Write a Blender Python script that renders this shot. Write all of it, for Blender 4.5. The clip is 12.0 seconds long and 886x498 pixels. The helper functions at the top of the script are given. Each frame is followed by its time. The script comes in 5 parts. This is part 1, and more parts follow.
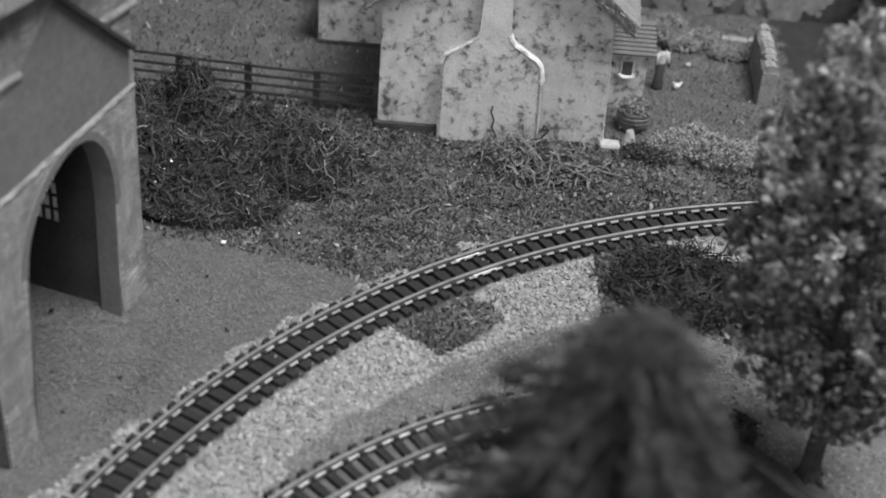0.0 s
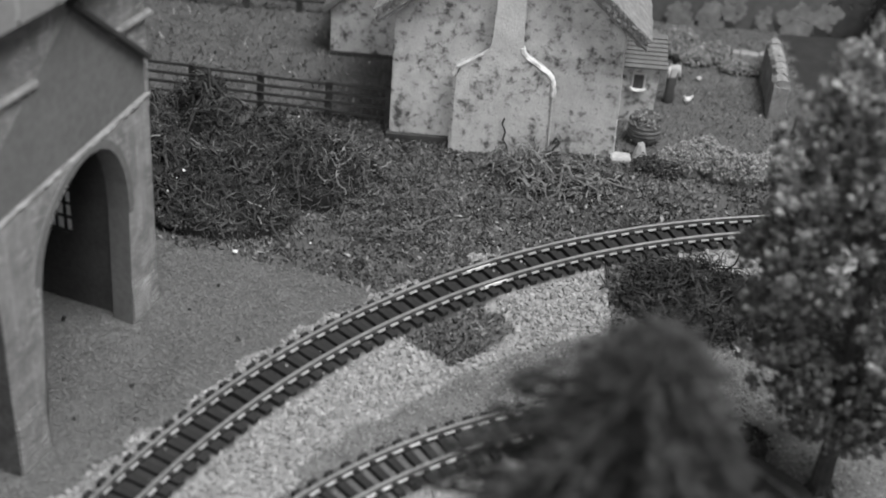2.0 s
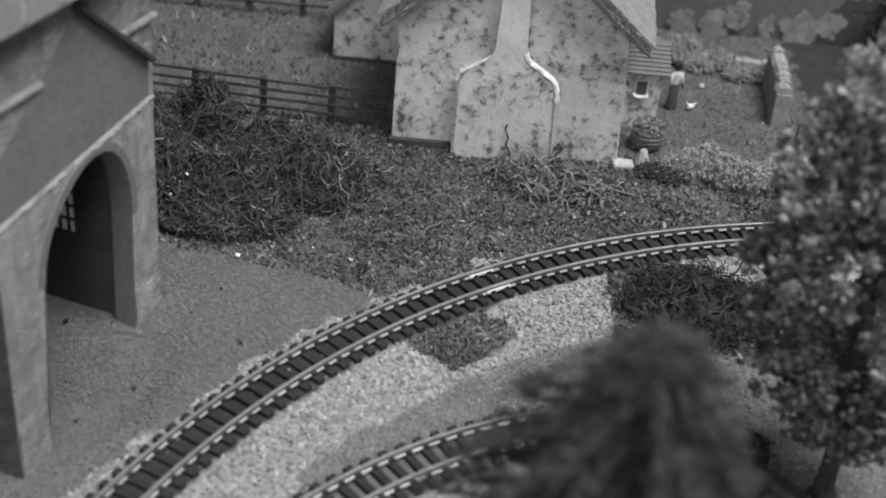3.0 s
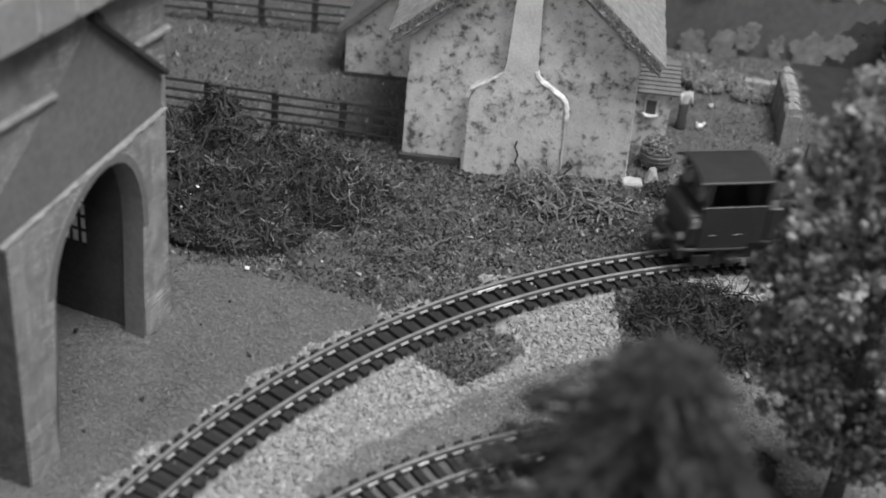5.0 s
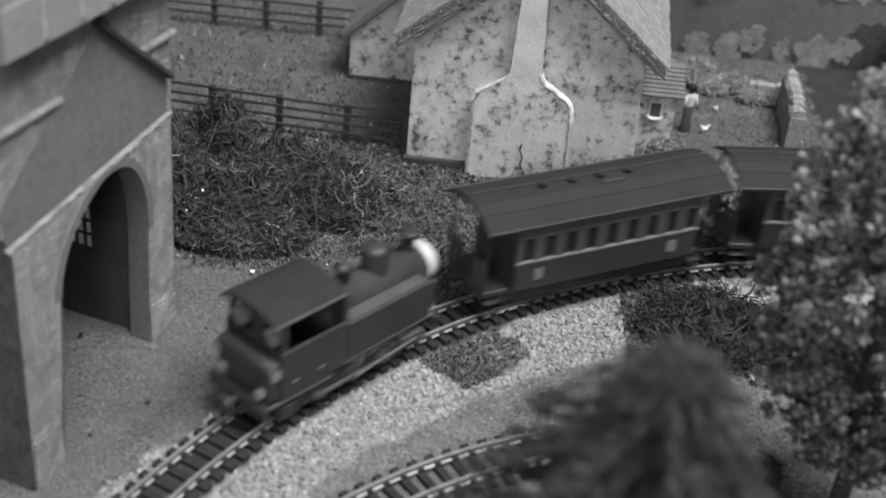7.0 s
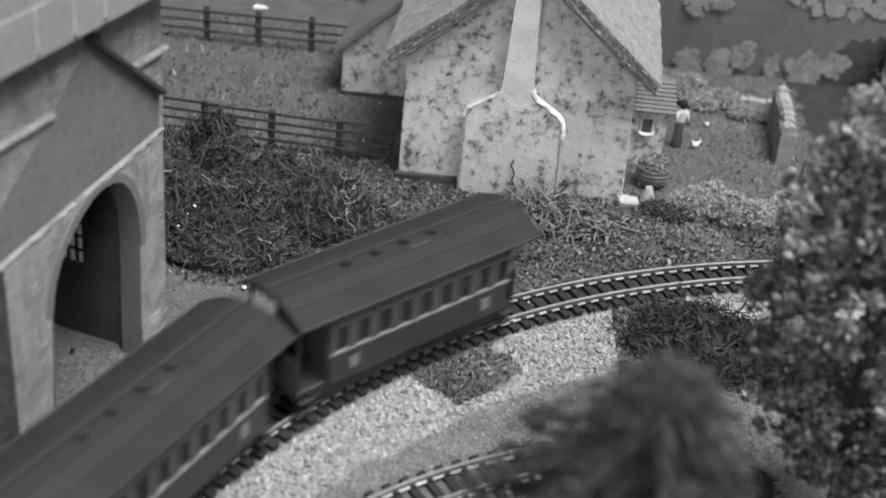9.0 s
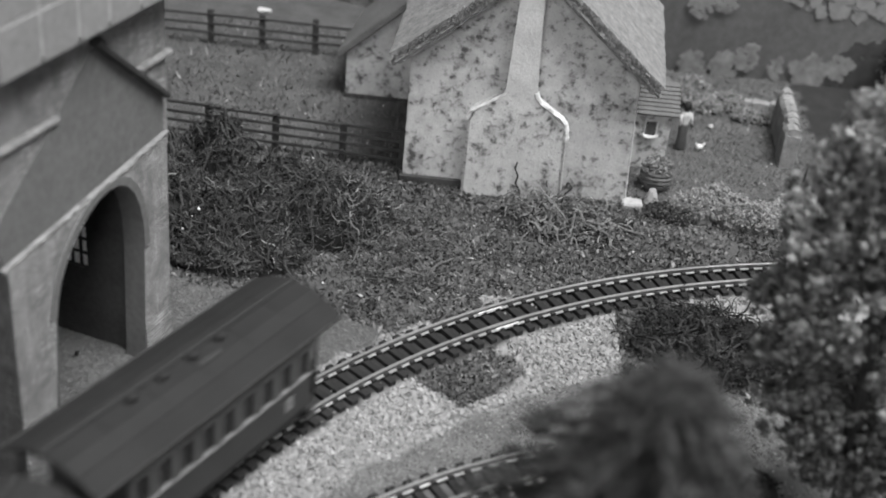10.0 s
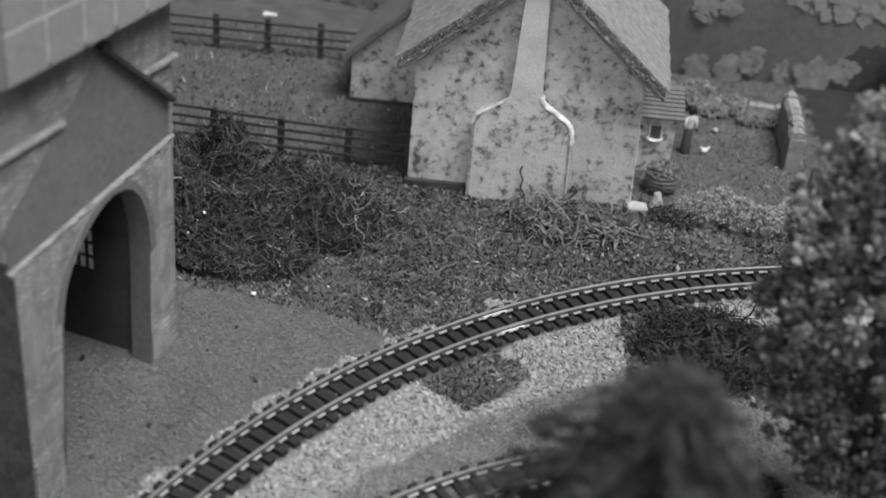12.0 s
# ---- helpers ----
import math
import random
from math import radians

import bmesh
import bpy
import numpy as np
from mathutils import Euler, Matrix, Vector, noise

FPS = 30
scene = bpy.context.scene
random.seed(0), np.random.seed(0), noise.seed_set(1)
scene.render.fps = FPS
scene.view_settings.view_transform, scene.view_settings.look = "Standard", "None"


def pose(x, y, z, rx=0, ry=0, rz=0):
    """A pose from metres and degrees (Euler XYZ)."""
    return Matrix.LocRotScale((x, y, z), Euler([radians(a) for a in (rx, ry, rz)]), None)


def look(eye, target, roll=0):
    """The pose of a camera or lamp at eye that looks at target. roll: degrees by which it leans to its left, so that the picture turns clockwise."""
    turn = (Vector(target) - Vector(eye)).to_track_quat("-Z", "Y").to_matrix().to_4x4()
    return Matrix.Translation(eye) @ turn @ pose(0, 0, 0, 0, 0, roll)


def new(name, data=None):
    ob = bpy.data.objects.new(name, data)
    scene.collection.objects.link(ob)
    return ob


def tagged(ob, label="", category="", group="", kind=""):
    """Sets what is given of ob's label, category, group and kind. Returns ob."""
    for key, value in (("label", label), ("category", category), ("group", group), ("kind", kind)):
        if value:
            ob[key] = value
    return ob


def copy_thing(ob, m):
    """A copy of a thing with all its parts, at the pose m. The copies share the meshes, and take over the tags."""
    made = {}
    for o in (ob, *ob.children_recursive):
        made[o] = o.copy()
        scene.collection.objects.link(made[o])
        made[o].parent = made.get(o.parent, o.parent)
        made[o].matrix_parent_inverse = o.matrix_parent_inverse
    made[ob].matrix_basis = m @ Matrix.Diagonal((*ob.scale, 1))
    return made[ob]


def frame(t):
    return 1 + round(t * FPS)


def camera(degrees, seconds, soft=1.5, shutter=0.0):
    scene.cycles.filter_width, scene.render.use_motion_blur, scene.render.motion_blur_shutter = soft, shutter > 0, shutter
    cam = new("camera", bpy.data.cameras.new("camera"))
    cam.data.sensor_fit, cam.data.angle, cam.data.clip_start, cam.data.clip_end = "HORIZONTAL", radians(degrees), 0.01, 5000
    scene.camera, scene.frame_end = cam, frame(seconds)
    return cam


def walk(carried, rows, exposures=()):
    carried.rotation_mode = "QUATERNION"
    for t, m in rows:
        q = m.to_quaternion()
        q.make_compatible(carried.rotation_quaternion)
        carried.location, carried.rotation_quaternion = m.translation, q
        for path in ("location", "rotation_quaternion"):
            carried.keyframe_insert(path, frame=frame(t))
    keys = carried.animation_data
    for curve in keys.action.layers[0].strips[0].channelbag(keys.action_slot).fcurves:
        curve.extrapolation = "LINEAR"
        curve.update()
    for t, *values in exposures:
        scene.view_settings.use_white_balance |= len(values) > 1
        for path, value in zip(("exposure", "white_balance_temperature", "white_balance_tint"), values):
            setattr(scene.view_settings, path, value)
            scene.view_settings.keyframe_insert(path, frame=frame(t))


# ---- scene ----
from math import atan2, cos, hypot, pi, sin

# ---------------------------------------------------------------- camera
cam = camera(38.0, 12.0, soft=1.8, shutter=1.0)
cam.data.dof.use_dof = True
cam.data.dof.focus_distance = 0.415
cam.data.dof.aperture_fstop = 14.0
PATH = [
    (0, pose(0.0027, 0.0037, 0.2190, 56.359, -4.297, 1.535)),
    (0.5, pose(0.0028, 0.0041, 0.2197, 56.148, -4.298, 1.683)),
    (1, pose(0.0030, 0.0040, 0.2200, 56.485, -4.372, 1.481)),
    (1.5, pose(0.0020, 0.0036, 0.2186, 56.189, -4.399, 1.524)),
    (2, pose(0.0015, 0.0026, 0.2188, 56.908, -4.486, 2.033)),
    (2.5, pose(0.0007, 0.0027, 0.2183, 56.975, -4.759, 1.981)),
    (3, pose(0.0004, 0.0024, 0.2182, 57.192, -4.818, 2.191)),
    (3.5, pose(0.0005, 0.0020, 0.2186, 57.445, -4.777, 2.420)),
    (5.5, pose(-0.0002, 0.0004, 0.2179, 58.103, -5.330, 2.972)),
    (6, pose(-0.0006, 0.0003, 0.2180, 58.184, -5.282, 3.065)),
    (6.5, pose(-0.0005, 0.0006, 0.2182, 58.089, -5.154, 3.092)),
    (7, pose(-0.0002, 0.0007, 0.2183, 58.068, -5.059, 2.951)),
    (9, pose(-0.0002, 0.0006, 0.2186, 58.762, -5.229, 2.644)),
    (9.5, pose(-0.0000, 0.0004, 0.2189, 58.830, -5.163, 2.850)),
    (10, pose(-0.0000, 0.0004, 0.2190, 58.833, -5.119, 2.807)),
    (10.5, pose(-0.0000, 0.0004, 0.2190, 58.786, -5.071, 2.900)),
    (11, pose(0.0000, 0.0004, 0.2191, 58.837, -5.009, 2.845)),
    (11.5, pose(-0.0000, 0.0002, 0.2193, 58.852, -4.914, 3.001)),
    (12, pose(0.0000, 0.0000, 0.2192, 58.983, -4.973, 2.983)),
]
walk(cam, PATH, [(0, -0.05), (6, -0.05), (7, 0.1), (9, 0.29), (9.5, 0.23), (10, 0.12), (11, 0.0), (12, -0.1)])

# ---------------------------------------------------------------- light
world = bpy.data.worlds.new("room_air")
scene.world = world
world.use_nodes = True
world.node_tree.nodes["Background"].inputs[0].default_value = (0.5, 0.5, 0.5, 1)
world.node_tree.nodes["Background"].inputs[1].default_value = 0.2
scene.view_settings.exposure = 0.0


def area_lamp(name, eye, target, w, h, watts):
    lamp = bpy.data.lights.new(name, "AREA")
    lamp.shape, lamp.size, lamp.size_y, lamp.energy = "RECTANGLE", w, h, watts
    ob = new(name, lamp)
    ob.matrix_world = look(eye, target)
    return ob


area_lamp("ceiling_light", (0.5, 0.05, 1.45), (0.0, 0.35, 0.0), 0.8, 0.8, 56.0)
# fill lamp added behind the camera; the room has no window
area_lamp("fill_light", (-0.35, -1.9, 1.0), (0.0, 0.35, 0.0), 1.2, 0.9, 26.0)

# ---------------------------------------------------------------- materials


def rgb(v):
    return (v, v, v, 1)


class Mat:
    """A procedural grey material: base, mottling at two scales, bump, gloss."""

    def __init__(self, name, rough=0.8, metal=0.0, spec=0.3):
        self.m = bpy.data.materials.new(name)
        self.m.use_nodes = True
        self.t = self.m.node_tree
        self.b = self.t.nodes["Principled BSDF"]
        self.b.inputs["Roughness"].default_value = rough
        self.b.inputs["Metallic"].default_value = metal
        self.b.inputs["Specular IOR Level"].default_value = spec
        self.co = self.t.nodes.new("ShaderNodeTexCoord").outputs["Object"]

    def n(self, kind, **inputs):
        node = self.t.nodes.new(kind)
        for k, v in inputs.items():
            node.inputs[k].default_value = v
        return node

    def link(self, a, b):
        self.t.links.new(a, b)

    def noise(self, per_metre, detail=4.0, rough=0.6):
        node = self.n("ShaderNodeTexNoise", Scale=per_metre, Detail=detail, Roughness=rough)
        self.link(self.co, node.inputs["Vector"])
        return node.outputs["Fac"]

    def ramp(self, fac, stops):
        node = self.n("ShaderNodeValToRGB")
        el = node.color_ramp.elements
        while len(el) < len(stops):
            el.new(0.5)
        for e, (p, v) in zip(el, stops):
            e.position, e.color = p, rgb(v)
        self.link(fac, node.inputs["Fac"])
        return node.outputs["Color"]

    def mix(self, a, b, how="MULTIPLY", fac=1.0):
        node = self.n("ShaderNodeMix")
        node.data_type, node.blend_type = "RGBA", how
        if isinstance(fac, float):
            node.inputs[0].default_value = fac
        else:
            self.link(fac, node.inputs[0])
        self.link(a, node.inputs[6])
        self.link(b, node.inputs[7])
        return node.outputs[2]

    def bump(self, height, dist, strength=0.6):
        node = self.n("ShaderNodeBump", Strength=strength, Distance=dist)
        self.link(height, node.inputs["Height"])
        self.link(node.outputs["Normal"], self.b.inputs["Normal"])

    def colour(self, c):
        self.link(c, self.b.inputs["Base Color"])
        return self.m


def plain_mat(name, lo, hi, coarse=60.0, fine=900.0, rough=0.8, metal=0.0, spec=0.3, bump=0.0003, strength=0.4):
    """Grey between lo and hi, mottled coarse and fine."""
    m = Mat(name, rough, metal, spec)
    a = m.ramp(m.noise(coarse), [(0.3, lo), (0.7, hi)])
    f = m.noise(fine, 3.0)
    m.bump(f, bump, strength)
    return m.colour(m.mix(a, m.ramp(f, [(0.3, 0.75), (0.7, 1.0)])))


def island_mat(name, stops, rough=0.85, spec=0.2, fine=1500.0):
    """Loose pieces, each of its own grey."""
    m = Mat(name, rough, 0.0, spec)
    g = m.n("ShaderNodeNewGeometry")
    a = m.ramp(g.outputs["Random Per Island"], stops)
    return m.colour(m.mix(a, m.ramp(m.noise(fine, 2.0), [(0.3, 0.7), (0.7, 1.0)])))


def ground_mat():
    m = Mat("scenic_ground", 0.95, 0.0, 0.1)
    a = m.n("ShaderNodeAttribute")
    a.attribute_name = "soil"
    f = m.noise(1400.0, 5.0, 0.7)
    c = m.mix(a.outputs["Color"], m.ramp(m.noise(90.0), [(0.3, 0.68), (0.7, 1.12)]))
    m.bump(f, 0.0006, 0.7)
    return m.colour(m.mix(c, m.ramp(f, [(0.3, 0.72), (0.7, 1.18)])))


def plaster_mat(name="mottled_whitewash", clean_above=None):
    """Whitewash over stone, specked with dark lichen and stained by damp; fresh and plain above a height, where one is given."""
    m = Mat(name, 0.85, 0.0, 0.2)
    base = m.ramp(m.noise(70.0, 5.0), [(0.3, 0.38), (0.7, 0.54)])
    fleck = m.noise(340.0, 5.0, 0.64)
    large = m.noise(75.0, 4.0, 0.6)
    both = m.n("ShaderNodeMath")
    both.operation = "MULTIPLY_ADD"
    m.link(large, both.inputs[0])
    both.inputs[1].default_value = 0.5
    m.link(fleck, both.inputs[2])
    spots = m.ramp(both.outputs[0], [(0.765, 1.0), (0.83, 0.7), (0.92, 0.24)])
    damp = m.ramp(large, [(0.43, 1.0), (0.57, 0.78), (0.72, 0.48)])
    pits = m.ramp(m.noise(1100.0, 2.0), [(0.64, 1.0), (0.7, 0.62)])
    grain = m.noise(1200.0, 3.0)
    m.bump(m.mix(fleck, grain, "ADD", 0.4), 0.0007, 0.5)
    stain = m.mix(m.mix(spots, pits), damp)
    if clean_above is not None:
        sep = m.n("ShaderNodeSeparateXYZ")
        m.link(m.co, sep.inputs[0])
        k = m.n("ShaderNodeMapRange")
        k.inputs["From Min"].default_value, k.inputs["From Max"].default_value = clean_above, clean_above + 0.006
        m.link(sep.outputs[2], k.inputs["Value"])
        pale = m.n("ShaderNodeRGB")
        pale.outputs[0].default_value = rgb(0.92)
        stain = m.mix(stain, pale.outputs[0], "MIX", k.outputs[0])
    return m.colour(m.mix(m.mix(base, stain), m.ramp(grain, [(0.3, 0.85), (0.7, 1.0)])))


def brick_mat():
    """Moulded brick courses about a millimetre high."""
    m = Mat("moulded_brick", 0.75, 0.0, 0.3)
    sep = m.n("ShaderNodeSeparateXYZ")
    m.link(m.co, sep.inputs[0])
    add = m.n("ShaderNodeMath")
    m.link(sep.outputs[0], add.inputs[0])
    m.link(sep.outputs[1], add.inputs[1])
    com = m.n("ShaderNodeCombineXYZ")
    m.link(add.outputs[0], com.inputs[0])
    m.link(sep.outputs[2], com.inputs[1])
    br = m.n("ShaderNodeTexBrick", Scale=1.0)
    br.inputs["Brick Width"].default_value = 0.009
    br.inputs["Row Height"].default_value = 0.00096
    br.inputs["Mortar Size"].default_value = 0.0002
    br.inputs["Mortar Smooth"].default_value = 0.3
    br.inputs["Color1"].default_value = rgb(0.088)
    br.inputs["Color2"].default_value = rgb(0.12)
    br.inputs["Mortar"].default_value = rgb(0.42)
    m.link(com.outputs[0], br.inputs["Vector"])
    inv = m.n("ShaderNodeMath")
    inv.operation = "SUBTRACT"
    inv.inputs[0].default_value = 1.0
    m.link(br.outputs["Fac"], inv.inputs[1])
    m.bump(inv.outputs[0], 0.0003, 0.8)
    wall = m.mix(br.outputs["Color"], m.ramp(m.noise(60.0, 5.0), [(0.3, 0.75), (0.7, 1.12)]))
    worn = m.n("ShaderNodeRGB")
    worn.outputs[0].default_value = rgb(0.108)
    wall = m.mix(wall, worn.outputs[0], "MIX", m.ramp(m.noise(130.0, 5.0), [(0.42, 0.0), (0.64, 0.85)]))
    # pale broken dashes along the courses
    long = m.n("ShaderNodeVectorMath")
    long.operation = "MULTIPLY"
    long.inputs[1].default_value = (230.0, 1050.0, 1.0)
    m.link(com.outputs[0], long.inputs[0])
    dash = m.n("ShaderNodeTexNoise", Scale=1.0, Detail=2.0, Roughness=0.5)
    m.link(long.outputs[0], dash.inputs["Vector"])
    where = m.ramp(m.noise(45.0, 3.0), [(0.42, 0.12), (0.6, 1.0)])
    dash_grey = m.n("ShaderNodeRGB")
    dash_grey.outputs[0].default_value = rgb(0.36)
    return m.colour(m.mix(wall, dash_grey.outputs[0], "MIX", m.mix(m.ramp(dash.outputs["Fac"], [(0.56, 0.0), (0.68, 0.8)]), where)))


M_GROUND = ground_mat()
M_PLASTER = plaster_mat()
M_CHIMNEY = plaster_mat("whitewash_with_fresh_stack", 0.036)
M_BRICK = brick_mat()
M_RUBBLE = plain_mat("shaded_rubble_stone", 0.045, 0.085, 180.0, 700.0, 0.9, 0.0, 0.2, 0.0008, 0.8)
M_STACK = plain_mat("plain_whitewash", 0.36, 0.46, 90.0, 700.0, 0.85)
M_RENDER = plain_mat("grey_cement_render", 0.112, 0.138, 25.0, 500.0, 0.7)
M_LEDGE = plain_mat("worn_pale_ledge", 0.22, 0.42, 200.0, 900.0, 0.7)
M_LEDGE_DULL = plain_mat("dull_worn_ledge", 0.13, 0.24, 260.0, 900.0, 0.75)
M_COPING = plain_mat("dark_coping", 0.03, 0.05, 120.0, 700.0, 0.7)
M_SLAB = plain_mat("stone_slab", 0.18, 0.225, 60.0, 500.0, 0.75)
M_SOFFIT = plain_mat("slab_mortar", 0.26, 0.33, 60.0, 600.0, 0.8)
M_ROOF = plain_mat("stone_roofing", 0.13, 0.23, 320.0, 1100.0, 0.9, 0.0, 0.2, 0.0006, 0.8)
M_VERGE = plain_mat("ragged_verge", 0.14, 0.24, 520.0, 1300.0, 0.95, 0.0, 0.1, 0.0008, 0.9)
M_ROOF_DARK = plain_mat("smooth_roofing", 0.09, 0.125, 80.0, 700.0, 0.8)
M_WHITE = plain_mat("chalk_white", 0.5, 0.72, 400.0, 900.0, 0.8)
M_DARK = plain_mat("shade_dark_and_glazing", 0.05, 0.07, 100.0, 700.0, 0.9)
M_TIMBER = plain_mat("tarred_timber", 0.03, 0.055, 200.0, 1200.0, 0.8)
M_FOOT_LIT = plain_mat("lit_rail_foot_steel", 0.3, 0.45, 100.0, 900.0, 0.4, 0.6, 0.5, 0.0001, 0.2)
M_RAIL_HEAD = plain_mat("dull_railhead_steel", 0.22, 0.3, 100.0, 900.0, 0.45, 0.6, 0.4, 0.0001, 0.2)
M_RAIL = plain_mat("rail_steel_side", 0.1, 0.15, 100.0, 900.0, 0.6, 0.3, 0.4, 0.0001, 0.2)
M_JOINER = plain_mat("bright_nickel_joiner", 0.6, 0.75, 100.0, 900.0, 0.4, 0.2, 0.5, 0.0001, 0.2)
M_SLEEPER = plain_mat("black_plastic_sleeper", 0.018, 0.028, 150.0, 1500.0, 0.8, 0.0, 0.1)
M_STONE = island_mat("ballast_stone", [(0.0, 0.17), (0.5, 0.23), (1.0, 0.33)])
M_SCRUB = island_mat("scrub_flock", [(0.0, 0.035), (0.6, 0.08), (0.94, 0.13), (1.0, 0.26)])
M_DRY = island_mat("dry_flock", [(0.0, 0.09), (0.6, 0.15), (0.94, 0.2), (1.0, 0.3)])
M_TURF = island_mat("turf_fibre", [(0.0, 0.094), (0.6, 0.13), (1.0, 0.175)])
M_GRIT = island_mat("path_grit", [(0.0, 0.09), (0.6, 0.15), (1.0, 0.26)])
M_LAWN = island_mat("garden_flock", [(0.0, 0.08), (0.7, 0.125), (0.96, 0.18), (1.0, 0.36)])
M_TWIG = island_mat("curled_fibre", [(0.0, 0.022), (0.55, 0.046), (0.9, 0.082), (1.0, 0.14)])
M_TWIG_PALE = island_mat("pale_curled_fibre", [(0.0, 0.075), (0.5, 0.13), (1.0, 0.2)])
M_TWIG_MID = island_mat("grey_curled_fibre", [(0.0, 0.05), (0.5, 0.085), (1.0, 0.15)])
M_TWIG_DARK = island_mat("dark_curled_fibre", [(0.0, 0.014), (0.6, 0.03), (1.0, 0.06)])
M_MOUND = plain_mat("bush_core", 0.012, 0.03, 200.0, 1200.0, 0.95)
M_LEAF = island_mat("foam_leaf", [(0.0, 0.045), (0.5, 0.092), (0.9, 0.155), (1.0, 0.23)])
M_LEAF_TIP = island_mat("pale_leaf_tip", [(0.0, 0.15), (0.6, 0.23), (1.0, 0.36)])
M_BARK = plain_mat("dark_bark", 0.02, 0.045, 300.0, 1200.0, 0.9)
M_NEEDLE = island_mat("fir_bristle", [(0.0, 0.018), (0.6, 0.042), (1.0, 0.08)])
M_HEDGE = island_mat("pale_foam_hedge", [(0.0, 0.17), (0.5, 0.26), (1.0, 0.36)])
M_BED = island_mat("flower_bed_foam", [(0.0, 0.14), (0.6, 0.21), (0.9, 0.28), (1.0, 0.5)])
M_PLANT = island_mat("basket_plant", [(0.0, 0.07), (0.6, 0.12), (1.0, 0.22)])
M_HEDGE_CORE = plain_mat("hedge_core", 0.14, 0.2, 300.0, 1200.0, 0.95)
M_BACK = plain_mat("painted_backdrop", 0.08, 0.128, 14.0, 300.0, 0.9, 0.0, 0.1, 0.0001, 0.1)
M_BACK_PALE = plain_mat("painted_shrub", 0.12, 0.21, 160.0, 300.0, 0.9, 0.0, 0.1, 0.0001, 0.1)
M_BACK_DARK = plain_mat("painted_dark_thicket", 0.035, 0.06, 60.0, 300.0, 0.9, 0.0, 0.1, 0.0001, 0.1)
M_BACK_SKY = plain_mat("painted_meadow", 0.17, 0.205, 20.0, 300.0, 0.9, 0.0, 0.1, 0.0001, 0.1)
M_ROOM = plain_mat("room_paint", 0.68, 0.76, 2.0, 30.0, 0.9)
M_ENGINE = plain_mat("engine_black", 0.02, 0.028, 100.0, 900.0, 0.5, 0.0, 0.4, 0.00005, 0.2)
M_ENGINE_ROOF = plain_mat("engine_roof_black", 0.018, 0.024, 100.0, 900.0, 0.85, 0.0, 0.15, 0.00005, 0.2)
M_TANK = plain_mat("engine_dark_green", 0.021, 0.028, 100.0, 900.0, 0.45, 0.0, 0.45, 0.00005, 0.2)
M_BUNKER = plain_mat("pale_trim_and_lit_tops", 0.05, 0.07, 100.0, 900.0, 0.6)
M_GEAR = plain_mat("worn_running_gear", 0.02, 0.1, 380.0, 900.0, 0.5)
M_BOILER = plain_mat("boiler_paint", 0.028, 0.04, 100.0, 900.0, 0.8, 0.0, 0.2, 0.00005, 0.2)
M_SMOKEBOX = plain_mat("highlit_silver_smokebox", 0.36, 0.44, 100.0, 900.0, 0.35, 0.0, 0.5, 0.00005, 0.2)
M_COACH = plain_mat("coach_paint", 0.024, 0.031, 100.0, 900.0, 0.4, 0.0, 0.45, 0.00005, 0.2)
M_COACH_UP = plain_mat("coach_upper_paint", 0.046, 0.06, 100.0, 900.0, 0.4, 0.0, 0.45, 0.00005, 0.2)
M_COACH_ROOF = plain_mat("coach_roof_paint", 0.0145, 0.02, 60.0, 900.0, 0.8, 0.0, 0.2, 0.00005, 0.2)
M_COACH_TOP = plain_mat("coach_roof_centre_shaded", 0.0125, 0.017, 60.0, 900.0, 0.7, 0.0, 0.25, 0.00005, 0.2)
M_TRIM = plain_mat("pale_lining", 0.12, 0.17, 100.0, 900.0, 0.5)
M_FRAME = plain_mat("dull_window_frame", 0.07, 0.1, 100.0, 900.0, 0.5)
M_GLASS = plain_mat("dark_window_glass", 0.016, 0.02, 100.0, 900.0, 0.2, 0.0, 0.5, 0.00001, 0.1)
M_STRAW = island_mat("straw_end", [(0.0, 0.15), (0.6, 0.2), (1.0, 0.27)])
M_BARREL = plain_mat("straw_coils", 0.07, 0.13, 200.0, 900.0, 0.7)


def figure_mat():
    m = Mat("painted_figure", 0.7)
    sep = m.n("ShaderNodeSeparateXYZ")
    m.link(m.co, sep.inputs[0])
    k = m.n("ShaderNodeMath")
    k.operation = "MULTIPLY"
    k.inputs[1].default_value = 1.0 / 0.021
    m.link(sep.outputs[2], k.inputs[0])
    paint = m.ramp(k.outputs[0], [(0.0, 0.05), (0.5, 0.06), (0.53, 0.36), (0.76, 0.38), (0.78, 0.012), (1.0, 0.012)])
    return m.colour(m.mix(paint, m.ramp(m.noise(400.0), [(0.3, 0.7), (0.7, 1.0)])))


M_FIG_SHIRT = figure_mat()
M_EDGING = plain_mat("smooth_grey_edging", 0.06, 0.085, 120.0, 900.0, 0.8)
M_WALLSTONE = plain_mat("garden_stone", 0.16, 0.27, 150.0, 900.0, 0.9, 0.0, 0.2, 0.0006, 0.7)


def pane_mat():
    m = Mat("frosted_pane", 0.5)
    tr = m.n("ShaderNodeBsdfTranslucent", Color=rgb(0.92))
    mx = m.n("ShaderNodeMixShader", Fac=0.75)
    m.b.inputs["Base Color"].default_value = rgb(0.75)
    m.link(m.b.outputs[0], mx.inputs[1])
    m.link(tr.outputs[0], mx.inputs[2])
    m.link(mx.outputs[0], m.t.nodes["Material Output"].inputs["Surface"])
    return m.m


M_PANE = pane_mat()

# ---------------------------------------------------------------- building helpers (millimetres)
MM = 0.001


